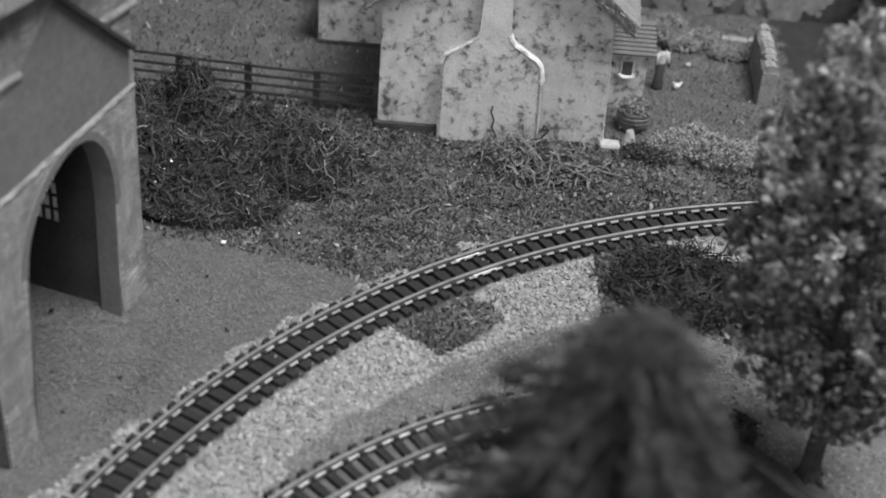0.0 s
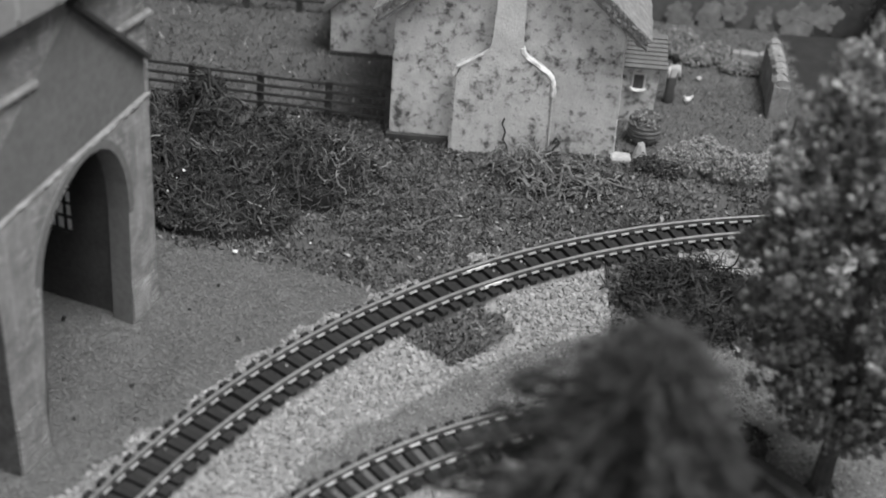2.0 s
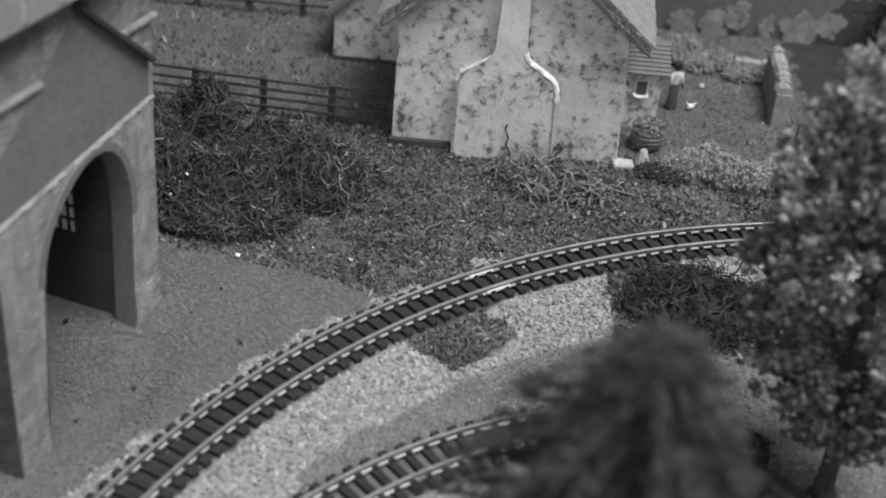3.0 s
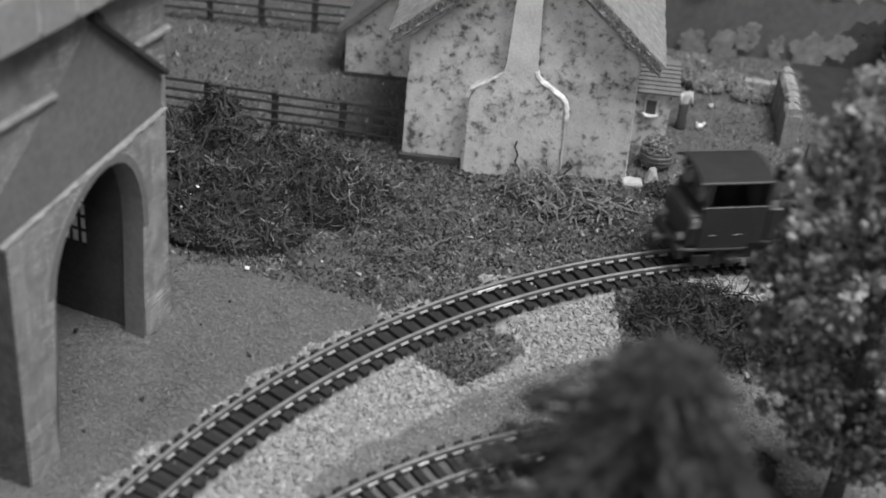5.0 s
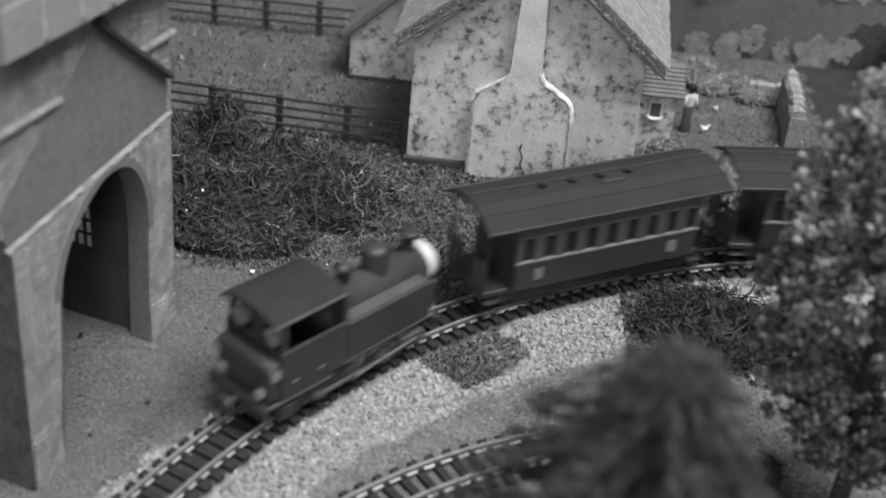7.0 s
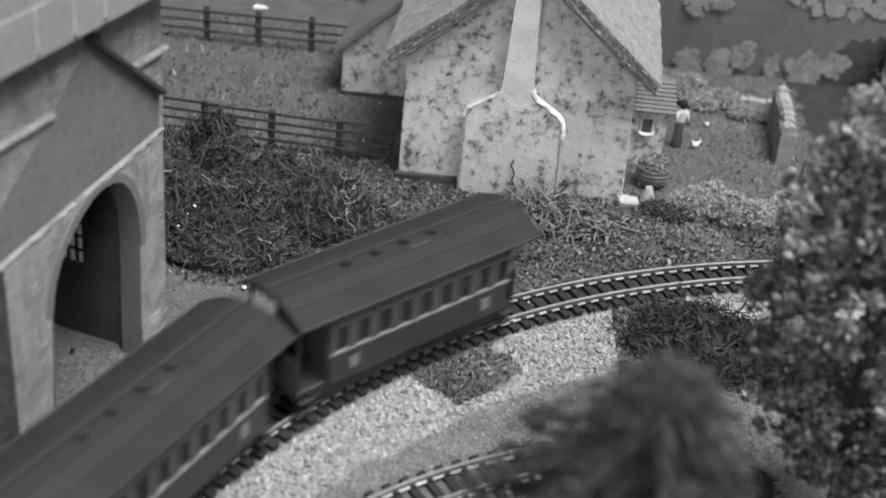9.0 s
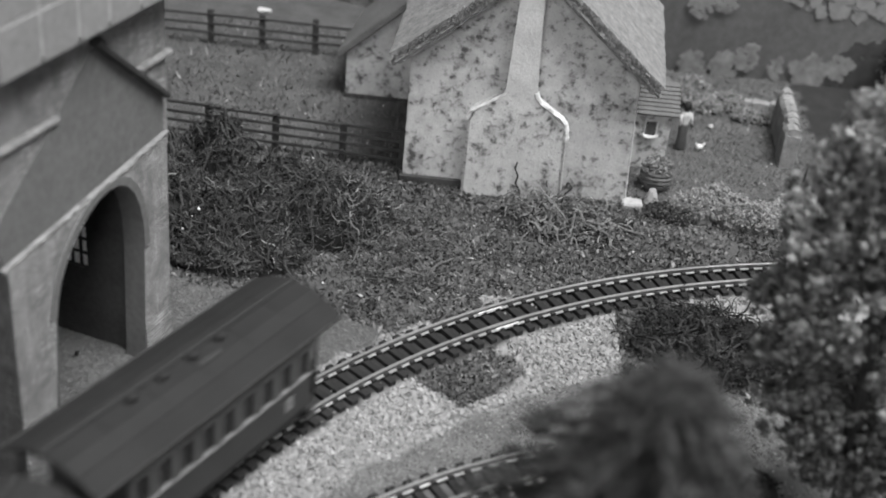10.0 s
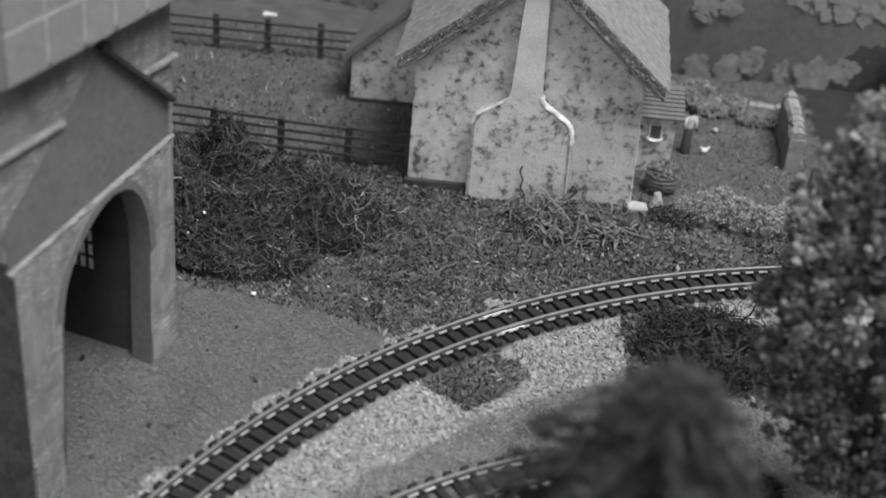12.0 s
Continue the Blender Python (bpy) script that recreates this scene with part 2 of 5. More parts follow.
def thing(name, label, category, x=0.0, y=0.0, z=0.0, rz=0.0, group="", kind=""):
    ob = new(name)
    ob.empty_display_size = 0.01
    ob.matrix_basis = pose(x * MM, y * MM, z * MM, 0, 0, rz)
    return tagged(ob, label, category, group, kind)


def part(name, bm, material, parent=None, label="", smooth=False):
    bmesh.ops.scale(bm, vec=(MM, MM, MM), verts=bm.verts)
    bmesh.ops.recalc_face_normals(bm, faces=bm.faces)
    me = bpy.data.meshes.new(name)
    bm.to_mesh(me)
    bm.free()
    me.materials.append(material)
    if smooth:
        me.polygons.foreach_set("use_smooth", [True] * len(me.polygons))
    ob = new(name, me)
    ob.parent = parent
    return tagged(ob, label)


def mesh_part(name, verts, faces, material, parent=None, label="", smooth=False):
    me = bpy.data.meshes.new(name)
    me.from_pydata((np.asarray(verts) * MM).tolist(), [], np.asarray(faces).tolist())
    me.materials.append(material)
    if smooth:
        me.polygons.foreach_set("use_smooth", [True] * len(me.polygons))
    ob = new(name, me)
    ob.parent = parent
    return tagged(ob, label)


def fresh():
    return bmesh.new()


def box(bm, x0, x1, y0, y1, z0, z1, bevel=0.0, m=None):
    r = bmesh.ops.create_cube(bm, size=1.0)
    vs = r["verts"]
    for v in vs:
        v.co = Vector((x0 + (v.co.x + 0.5) * (x1 - x0), y0 + (v.co.y + 0.5) * (y1 - y0), z0 + (v.co.z + 0.5) * (z1 - z0)))
    if m is not None:
        bmesh.ops.transform(bm, matrix=m, verts=vs)
    if bevel:
        es = list({e for v in vs for e in v.link_edges})
        bmesh.ops.bevel(bm, geom=es, offset=bevel, segments=1, affect="EDGES", clamp_overlap=True)
    return bm


def plate(bm, pts, y0, y1, shift=0.0, bevel=0.0):
    """The polygon pts (x, z) as a slab from y0 to y1; shift moves its back sideways."""
    a = [bm.verts.new((x, y0, z)) for x, z in pts]
    b = [bm.verts.new((x + shift, y1, z)) for x, z in pts]
    n = len(pts)
    bm.faces.new(a)
    bm.faces.new(b[::-1])
    for i in range(n):
        bm.faces.new((a[i], b[i], b[(i + 1) % n], a[(i + 1) % n]))
    if bevel:
        es = list({e for v in a + b for e in v.link_edges})
        bmesh.ops.bevel(bm, geom=es, offset=bevel, segments=2, affect="EDGES", clamp_overlap=True)
    return bm


def slab_x(bm, pts, x0, x1, bevel=0.0):
    """The polygon pts (y, z) as a slab from x0 to x1."""
    a = [bm.verts.new((x0, y, z)) for y, z in pts]
    b = [bm.verts.new((x1, y, z)) for y, z in pts]
    n = len(pts)
    bm.faces.new(a)
    bm.faces.new(b[::-1])
    for i in range(n):
        bm.faces.new((a[i], b[i], b[(i + 1) % n], a[(i + 1) % n]))
    if bevel:
        es = list({e for v in a + b for e in v.link_edges})
        bmesh.ops.bevel(bm, geom=es, offset=bevel, segments=1, affect="EDGES", clamp_overlap=True)
    return bm


def rod(bm, p0, p1, r0, r1=None, seg=10):
    p0, p1 = Vector(p0), Vector(p1)
    d = p1 - p0
    m = Matrix.Translation((p0 + p1) / 2) @ d.to_track_quat("Z", "Y").to_matrix().to_4x4()
    bmesh.ops.create_cone(bm, cap_ends=True, segments=seg, radius1=r0, radius2=r0 if r1 is None else r1, depth=d.length, matrix=m)
    return bm


def lathe(bm, profile, seg=20, cx=0.0, cy=0.0):
    """Turns the profile (radius, z) about the upright axis."""
    rings = [[bm.verts.new((cx + r * cos(2 * pi * i / seg), cy + r * sin(2 * pi * i / seg), z)) for i in range(seg)] for r, z in profile]
    for a, b in zip(rings, rings[1:]):
        for i in range(seg):
            bm.faces.new((a[i], a[(i + 1) % seg], b[(i + 1) % seg], b[i]))
    bm.faces.new(rings[0][::-1])
    bm.faces.new(rings[-1])
    return bm


def bead(bm, pts, r, seed=0.0, rough=0.5, step=0.45):
    """A knobbly bead along a line of points."""
    line = []
    for p, q in zip(pts, pts[1:]):
        p, q = Vector(p), Vector(q)
        n = max(2, int((q - p).length / step))
        line += [p + (q - p) * (i / n) for i in range(n)]
    line.append(Vector(pts[-1]))
    rings = []
    for i, p in enumerate(line):
        d = (line[min(i + 1, len(line) - 1)] - line[max(i - 1, 0)]).normalized()
        side = d.cross(Vector((0, 1, 0))).normalized()
        up = d.cross(side)
        ring = []
        for k in range(7):
            a = 2 * pi * k / 7
            w = r * (1 + rough * noise.noise((p.x * 0.45 + seed, p.z * 0.45 + p.y * 0.45, k * 0.5)) * 1.6)
            ring.append(bm.verts.new(p + side * (w * cos(a)) + up * (w * sin(a))))
        rings.append(ring)
    for p, q in zip(rings, rings[1:]):
        for k in range(7):
            bm.faces.new((p[k], p[(k + 1) % 7], q[(k + 1) % 7], q[k]))
    bm.faces.new(rings[0])
    bm.faces.new(rings[-1][::-1])
    return bm


def wobble(bm, size, amount, seed=0.0):
    for v in bm.verts:
        v.co += noise.noise_vector(v.co * (1.0 / size) + Vector((seed, seed * 2, 0))) * amount


# base shapes of loose pieces
OCTA_V = np.array([(1, 0, 0), (0, 1, 0), (-1, 0, 0), (0, -1, 0), (0, 0, 0.8), (0, 0, -0.8)], float)
OCTA_F = np.array([(0, 1, 4), (1, 2, 4), (2, 3, 4), (3, 0, 4), (1, 0, 5), (2, 1, 5), (3, 2, 5), (0, 3, 5)])
STONE_V = OCTA_V * (1.15, 0.75, 0.7)
LEAF_V = np.array([(-1, 0, 0), (0, -0.45, 0.25), (0, 0.45, 0.25), (1, 0, 0.1)], float)
LEAF_F = np.array([(0, 1, 2), (1, 3, 2)])
CHIP_V = LEAF_V * (1, 0.8, 0.8)
FIBRE_V = np.array([(-0.5, -0.11, 0.0), (-0.5, 0.11, 0.0), (0.1, 0.1, 0.16), (0.5, 0.0, 0.32)], float)
FIBRE_F = np.array([(0, 2, 1), (0, 3, 2)])
BLADE_V = np.array([(-0.22, 0, 0), (0.22, 0, 0), (0.1, 0.25, 0.6), (0.0, 0.7, 1.0)], float)
BLADE_F = np.array([(0, 1, 2), (0, 2, 3)])


def random_turns(rng, n):
    q = rng.normal(size=(n, 4))
    q /= np.linalg.norm(q, axis=1, keepdims=True)
    w, x, y, z = q.T
    return np.stack([np.stack([1 - 2 * (y * y + z * z), 2 * (x * y - z * w), 2 * (x * z + y * w)], 1),
                     np.stack([2 * (x * y + z * w), 1 - 2 * (x * x + z * z), 2 * (y * z - x * w)], 1),
                     np.stack([2 * (x * z - y * w), 2 * (y * z + x * w), 1 - 2 * (x * x + y * y)], 1)], 1)


def upright_turns(rng, n, lean=0.5):
    a = rng.uniform(0, 2 * pi, n)
    c, s = np.cos(a), np.sin(a)
    r = np.zeros((n, 3, 3))
    r[:, 0, 0], r[:, 0, 1], r[:, 1, 0], r[:, 1, 1], r[:, 2, 2] = c, -s, s, c, 1
    r[:, 0, 2], r[:, 1, 2] = rng.normal(0, lean, n), rng.normal(0, lean, n)
    return r


def pieces(base_v, base_f, places, sizes, turns, jitter=0.0, rng=None):
    n, k = len(places), len(base_v)
    v = np.einsum("nij,kj->nki", turns, base_v)
    if jitter:
        v = v * rng.uniform(1 - jitter, 1 + jitter, (n, k, 1))
    sz = np.asarray(sizes)
    v = v * (sz[:, None, None] if sz.ndim == 1 else sz[:, None, :]) + places[:, None, :]
    f = base_f[None] + (np.arange(n) * k)[:, None, None]
    return v.reshape(-1, 3), f.reshape(-1, base_f.shape[1])


def strands(rng, starts, length, steps, radius, curl, droop=0.0, up=0.3):
    """Curled three-sided fibres from each start."""
    n = len(starts)
    p = starts.copy()
    d = rng.normal(size=(n, 3))
    d[:, 2] = np.abs(d[:, 2]) * up
    d /= np.linalg.norm(d, axis=1, keepdims=True)
    line = [p.copy()]
    axis = rng.normal(size=(n, 3))
    axis /= np.linalg.norm(axis, axis=1, keepdims=True)
    ln = length * rng.uniform(0.5, 1.4, n)
    for _ in range(steps):
        turn = np.cross(axis, d)
        d = d + turn * curl * rng.uniform(0.2, 1.3, (n, 1)) + rng.normal(0, 0.42, (n, 3))
        d[:, 2] -= droop
        d /= np.linalg.norm(d, axis=1, keepdims=True)
        p = p + d * (ln / steps)[:, None]
        line.append(p.copy())
    line = np.stack(line, 1)
    r = radius * rng.uniform(0.6, 1.3, n)
    ring = np.array([(cos(a), sin(a), 0.0) for a in (0.5, 2.6, 4.7)])
    side = np.cross(d, rng.normal(size=(n, 3)))
    side /= np.linalg.norm(side, axis=1, keepdims=True) + 1e-9
    other = np.cross(d, side)
    taper = np.linspace(1.0, 0.45, steps + 1)
    v = line[:, :, None, :] + (r[:, None, None, None] * taper[None, :, None, None]) * (
        ring[None, None, :, 0:1] * side[:, None, None, :] + ring[None, None, :, 1:2] * other[:, None, None, :])
    k = (steps + 1) * 3
    f = []
    for s in range(steps):
        for j in range(3):
            a, b = s * 3 + j, s * 3 + (j + 1) % 3
            f.append((a, b, b + 3, a + 3))
    f = np.array(f)
    return v.reshape(-1, 3), (f[None] + (np.arange(n) * k)[:, None, None]).reshape(-1, 4)


# ---------------------------------------------------------------- the plan
CX, CY, RAD = 172.2, 114.5, 258.6       # the main curve
C2X, C2Y, RAD2 = 92.0, 120.0, 150.0     # the inner curve
GATE_U, GATE_N = (0.327, 0.945), (0.945, -0.327)


def bump_field(x, y):
    return noise.noise((x * 0.03, y * 0.03, 3.0))


def inside(x, y, poly):
    hit = False
    for (x0, y0), (x1, y1) in zip(poly, poly[1:] + poly[:1]):
        if (y0 > y) != (y1 > y) and x < (x1 - x0) * (y - y0) / (y1 - y0) + x0:
            hit = not hit
    return hit


PATCH = [(-5, 303), (6, 312), (17, 314), (27, 310), (29, 300), (21, 289), (11, 281), (0, 287)]
EDGE_IN = [(-60, 195), (-30, 232), (-15, 250), (-1, 263), (10, 274), (30, 291), (46, 300), (60, 303)]


def edge_y(x):
    return float(np.interp(x, [p[0] for p in EDGE_IN], [p[1] for p in EDGE_IN]))


def zone(x, y):
    """What covers the ground there."""
    # soil darkened here for shade under the fir; the ground stays level
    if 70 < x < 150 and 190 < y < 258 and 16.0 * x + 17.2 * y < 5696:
        return "shade_earth"
    w = bump_field(x, y)
    w2 = noise.noise((x * 0.11, y * 0.11, 9.0))
    r = hypot(x - CX, y - CY)
    if r > RAD + 6.5:
        if ((x - 20 - 3 * w2) / 6) ** 2 + ((y - 336.5) / 2.0) ** 2 < 1:
            return "gravel"
        if x < 2 and r < RAD + 11.5 + 5.0 * w2 + 2.0 * w + min(20.0, 0.45 * max(0.0, 236 - y)):
            return "gravel"
        lim = float(np.interp(x, [-110, -80, -56, -36, -22, -8, 10], [335, 331, 328, 324, 317, 310, 300]))
        if x < 8 and y < lim + 2.5 * w2 + 2 * w:
            return "turf"
        if r < RAD + 10 and w2 > 0.22:
            return "gravel"
        # back corner's soil darkened for the shading on the meadow
        if x > 148 + 5 * w2 and y > 462 + 8 * w:
            return "shade_earth"
        if x > 68 and y > 415 - 4 * w2:
            return "garden"
        if y > 424:
            return "meadow"
        return "scrub"
    if r > RAD - 8.6 - 1.2 * w2:
        return "bed"
    if hypot(x - C2X, y - C2Y) < RAD2 + 8 and y < 268:
        return "bed2" if hypot(x - C2X, y - C2Y) > RAD2 - 9 else ("gravel" if x < 20 else "path")
    if x > 57 and y > 262 + 5 * w2 and y < 345:
        if y > 338 and 88 < x < 108:
            return "gravel"
        return "scrub" if y > 297 + 4 * w2 else "path"
    if inside(x + 4.5 * w2, y + 4.5 * w2, PATCH):
        return "scrub"
    if y > edge_y(x) + 3 * w2 or x < -25:
        return "gravel"
    return "path"


SOIL = {"gravel": 0.24, "turf": 0.112, "scrub": 0.085, "garden": 0.092, "meadow": 0.085, "bed": 0.034, "bed2": 0.1, "path": 0.125, "shade_earth": 0.03}


def ease(k):
    k = min(max(k, 0.0), 1.0)
    return k * k * (3 - 2 * k)


def height(x, y):
    """Gently uneven; the ground falls away from the track towards the gatehouse's near pier."""
    fall = ease((hypot(x - CX, y - CY) - RAD - 10) / 24) * ease((294 - y) / 45) * ease((-55 - x) / 18)
    return -14.0 * fall + 0.5 * bump_field(x, y) + 0.15 * noise.noise((x * 0.2, y * 0.2, 1.0)) - 0.3


# ---------------------------------------------------------------- ground, room, backdrop
def build_ground():
    xs = np.concatenate([np.linspace(-700, -170, 12), np.arange(-165, 215, 2.5), np.linspace(220, 900, 14)])
    ys = np.concatenate([np.linspace(-500, 185, 16), np.arange(190, 540, 2.5), np.linspace(545, 760, 8)])
    nx, ny = len(xs), len(ys)
    verts, soil = [], []
    for y in ys:
        for x in xs:
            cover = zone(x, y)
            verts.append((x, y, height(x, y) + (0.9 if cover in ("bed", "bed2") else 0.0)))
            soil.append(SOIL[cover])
    i = np.arange(nx - 1)[None, :] + nx * np.arange(ny - 1)[:, None]
    faces = np.stack([i, i + 1, i + 1 + nx, i + nx], -1).reshape(-1, 4)
    ob = mesh_part("ground", verts, faces, M_GROUND, None, "", True)
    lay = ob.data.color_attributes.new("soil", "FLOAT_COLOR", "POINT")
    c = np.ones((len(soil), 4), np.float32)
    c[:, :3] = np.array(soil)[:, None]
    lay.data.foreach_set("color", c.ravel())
    tagged(ob, "scenic layout ground of turf, earth and ballast", "ground", "", "structure")


def build_room():
    bm = fresh()
    box(bm, -2600, 2600, -2600, 2400, -920, -900)
    tagged(part("floor", bm, M_ROOM), "plain room floor", "floor", "", "structure")
    bm = fresh()
    box(bm, -2600, 2600, -2600, 2400, 1600, 1620)
    tagged(part("ceiling", bm, M_ROOM), "plain pale ceiling", "ceiling", "", "structure")
    for name, a in (("wall_north", (-2600, 2600, 2300, 2400)), ("wall_south", (-2600, 2600, -2700, -2600)),
                    ("wall_east", (2500, 2600, -2600, 2300)), ("wall_west", (-2600, -2500, -2600, 2300))):
        bm = fresh()
        box(bm, *a, -900, 1600)
        tagged(part(name, bm, M_ROOM), "plain pale room wall", "wall", "", "structure")


def build_backdrop():
    """A painted board behind the layout, with shrubs and a pale meadow painted on."""
    line = [(-420, 640), (-60, 585), (70, 540), (420, 540)]
    root = thing("backdrop", "painted scenic board with pale shrubs on dark hills", "backdrop", 0, 0, 0, 0, "", "structure")
    bm = fresh()
    for (x0, y0), (x1, y1) in zip(line, line[1:]):
        a = [bm.verts.new(p) for p in ((x0, y0, -5), (x1, y1, -5), (x1, y1, 260), (x0, y0, 260))]
        b = [bm.verts.new((v.co.x, v.co.y + 4, v.co.z)) for v in a]
        bm.faces.new(a)
        bm.faces.new(b[::-1])
        for i in range(4):
            bm.faces.new((a[i], b[i], b[(i + 1) % 4], a[(i + 1) % 4]))
    bmesh.ops.remove_doubles(bm, verts=bm.verts, dist=0.01)
    part("board", bm, M_BACK, root)
    rng = random.Random(5)

    def on_board(x):
        for (x0, y0), (x1, y1) in zip(line, line[1:]):
            if x <= x1:
                return y0 + (y1 - y0) * (x - x0) / (x1 - x0)
        return line[-1][1]

    def shrub(cx, cz, w, h, mat, name, lift, dabs=60):
        """A painted shrub of many overlapping brush dabs."""
        bm = fresh()
        for k in range(dabs):
            a, d = rng.uniform(0, 2 * pi), rng.uniform(0, 1) ** 0.6
            x, z = cx + w * d * cos(a), cz + h * d * sin(a)
            r = rng.uniform(0.14, 0.34) * min(w, h)
            deep = lift + 0.006 * k
            ring = []
            for i in range(9):
                q = 2 * pi * i / 9
                e = r * rng.uniform(0.65, 1.25)
                ring.append(bm.verts.new((x + e * cos(q), on_board(x + e * cos(q)) - deep, z + e * sin(q))))
            bm.faces.new(ring)
        part(name, bm, mat, root, "pale painted shrub" if "shrub" in name else "")

    for cx, cz, w, h in ((104, 3, 6, 7), (119, 4, 6.5, 8), (128, 10, 5, 6.5), (141, 5, 4, 7), (156, 5, 8, 9), (169, 10, 5.5, 7), (103, 31, 6, 5),
                         (114, 33, 5, 4), (-62, 5, 5, 7), (-47, 4, 9, 5), (-34, 8, 7, 7)):
        shrub(cx, cz, w, h, M_BACK_PALE, "painted_shrub", 1.2 + 0.002 * (cx + 70))
    shrub(168, 41, 33, 9, M_BACK_SKY, "painted_meadow", 0.02, 160)
    shrub(190, 9, 22, 13, M_BACK_DARK, "painted_thicket", 0.02, 140)
    shrub(-42, 22, 22, 6, M_BACK_PALE, "painted_meadow", 0.2, 70)


def build_base():
    """The plain board and legs that carry the layout."""
    root = thing("layout_table", "plain timber table that carries the layout", "table", 100, 130, -900, 0, "", "structure")
    part("tabletop", box(fresh(), -800, 800, -630, 630, 858, 876, 2.0), M_TIMBER, root)
    for x in (-740, 740):
        for y in (-570, 570):
            part("leg", box(fresh(), x - 30, x + 30, y - 30, y + 30, 0, 858, 2.0), M_TIMBER, root)


build_room()
build_base()
build_ground()
build_backdrop()


# ---------------------------------------------------------------- railway track
def ring_sweep(bm, cx, cy, r, prof, a0, a1, steps):
    """Sweeps the closed profile (radial offset, z) round an arc."""
    rings = []
    for i in range(steps + 1):
        a = radians(a0 + (a1 - a0) * i / steps)
        rings.append([bm.verts.new((cx + (r + o) * cos(a), cy + (r + o) * sin(a), z)) for o, z in prof])
    n = len(prof)
    for p, q in zip(rings, rings[1:]):
        for j in range(n):
            bm.faces.new((p[j], p[(j + 1) % n], q[(j + 1) % n], q[j]))
    bm.faces.new(rings[0])
    bm.faces.new(rings[-1][::-1])


def sleeper_mesh():
    bm = fresh()
    box(bm, -1.15, 1.15, -8.4, 8.4, 0.2, 2.0, 0.15)
    for s in (-1, 1):
        for o in (-0.85, 0.85):
            box(bm, -0.8, 0.8, s * 4.55 + o - 0.5, s * 4.55 + o + 0.5, 1.9, 2.95, 0.1)
    bmesh.ops.scale(bm, vec=(MM, MM, MM), verts=bm.verts)
    me = bpy.data.meshes.new("sleeper")
    bm.to_mesh(me)
    bm.free()
    me.materials.append(M_SLEEPER)
    return me


def build_track(cx, cy, r, a0, a1, label, pitch):
    root = thing("railway_track", label, "railway track", 0, 0, 0, 0, "", "structure")
    steps = int((a1 - a0) * 1.2)
    foot = [(-0.95, 2.05), (0.95, 2.05), (0.95, 2.35), (0.3, 2.5), (-0.3, 2.5), (-0.95, 2.35)]
    web = [(-0.28, 2.5), (0.28, 2.5), (0.3, 3.4), (-0.3, 3.4)]
    head = [(-0.42, 3.4), (0.42, 3.4), (0.45, 3.85), (0.3, 4.0), (-0.3, 4.0), (-0.45, 3.85)]
    for s in (-1, 1):
        bm = fresh()
        ring_sweep(bm, cx, cy, r + s * 4.55, web, a0, a1, steps)
        rail = part("rail", bm, M_RAIL, root, "steel rail with a dull web")
        # the foot's brighter steel stands in for light caught between the chairs
        for name, prof, steel in (("rail_foot", foot, M_FOOT_LIT), ("railhead", head, M_RAIL_HEAD)):
            bm = fresh()
            ring_sweep(bm, cx, cy, r + s * 4.55, prof, a0, a1, steps)
            part(name, bm, steel, rail, "worn, bright-as-lit " + name.replace("_", " "))
    me = sleeper_mesh()
    n = int(radians(a1 - a0) * r / pitch)
    rng = random.Random(2)
    for i in range(n):
        a = a0 + (a1 - a0) * (i + 0.5) / n
        ob = new("sleeper", me)
        ob.parent = root
        ob.matrix_basis = pose((cx + r * cos(radians(a))) * MM, (cy + r * sin(radians(a))) * MM, 0, 0, 0, a + 90 + rng.uniform(-0.7, 0.7))
    return root


main_track = build_track(CX, CY, RAD, 12, 240, "curved black-sleepered narrow gauge track on ballast", 4.85)
build_track(C2X, C2Y, RAD2, 101, 178, "inner curved track half hidden by a fir", 4.85)
for s in (-1, 1):
    a = math.degrees(569.0 / RAD)
    bm = fresh()
    ring_sweep(bm, CX, CY, RAD + 4.55 * s - 0.85, [(-0.3, 2.3), (0.3, 2.3), (0.3, 3.0), (-0.25, 3.0)], a - 0.95, a + 0.95, 5)
    part("rail_joiner", bm, M_JOINER, main_track, "bright metal rail joiner")


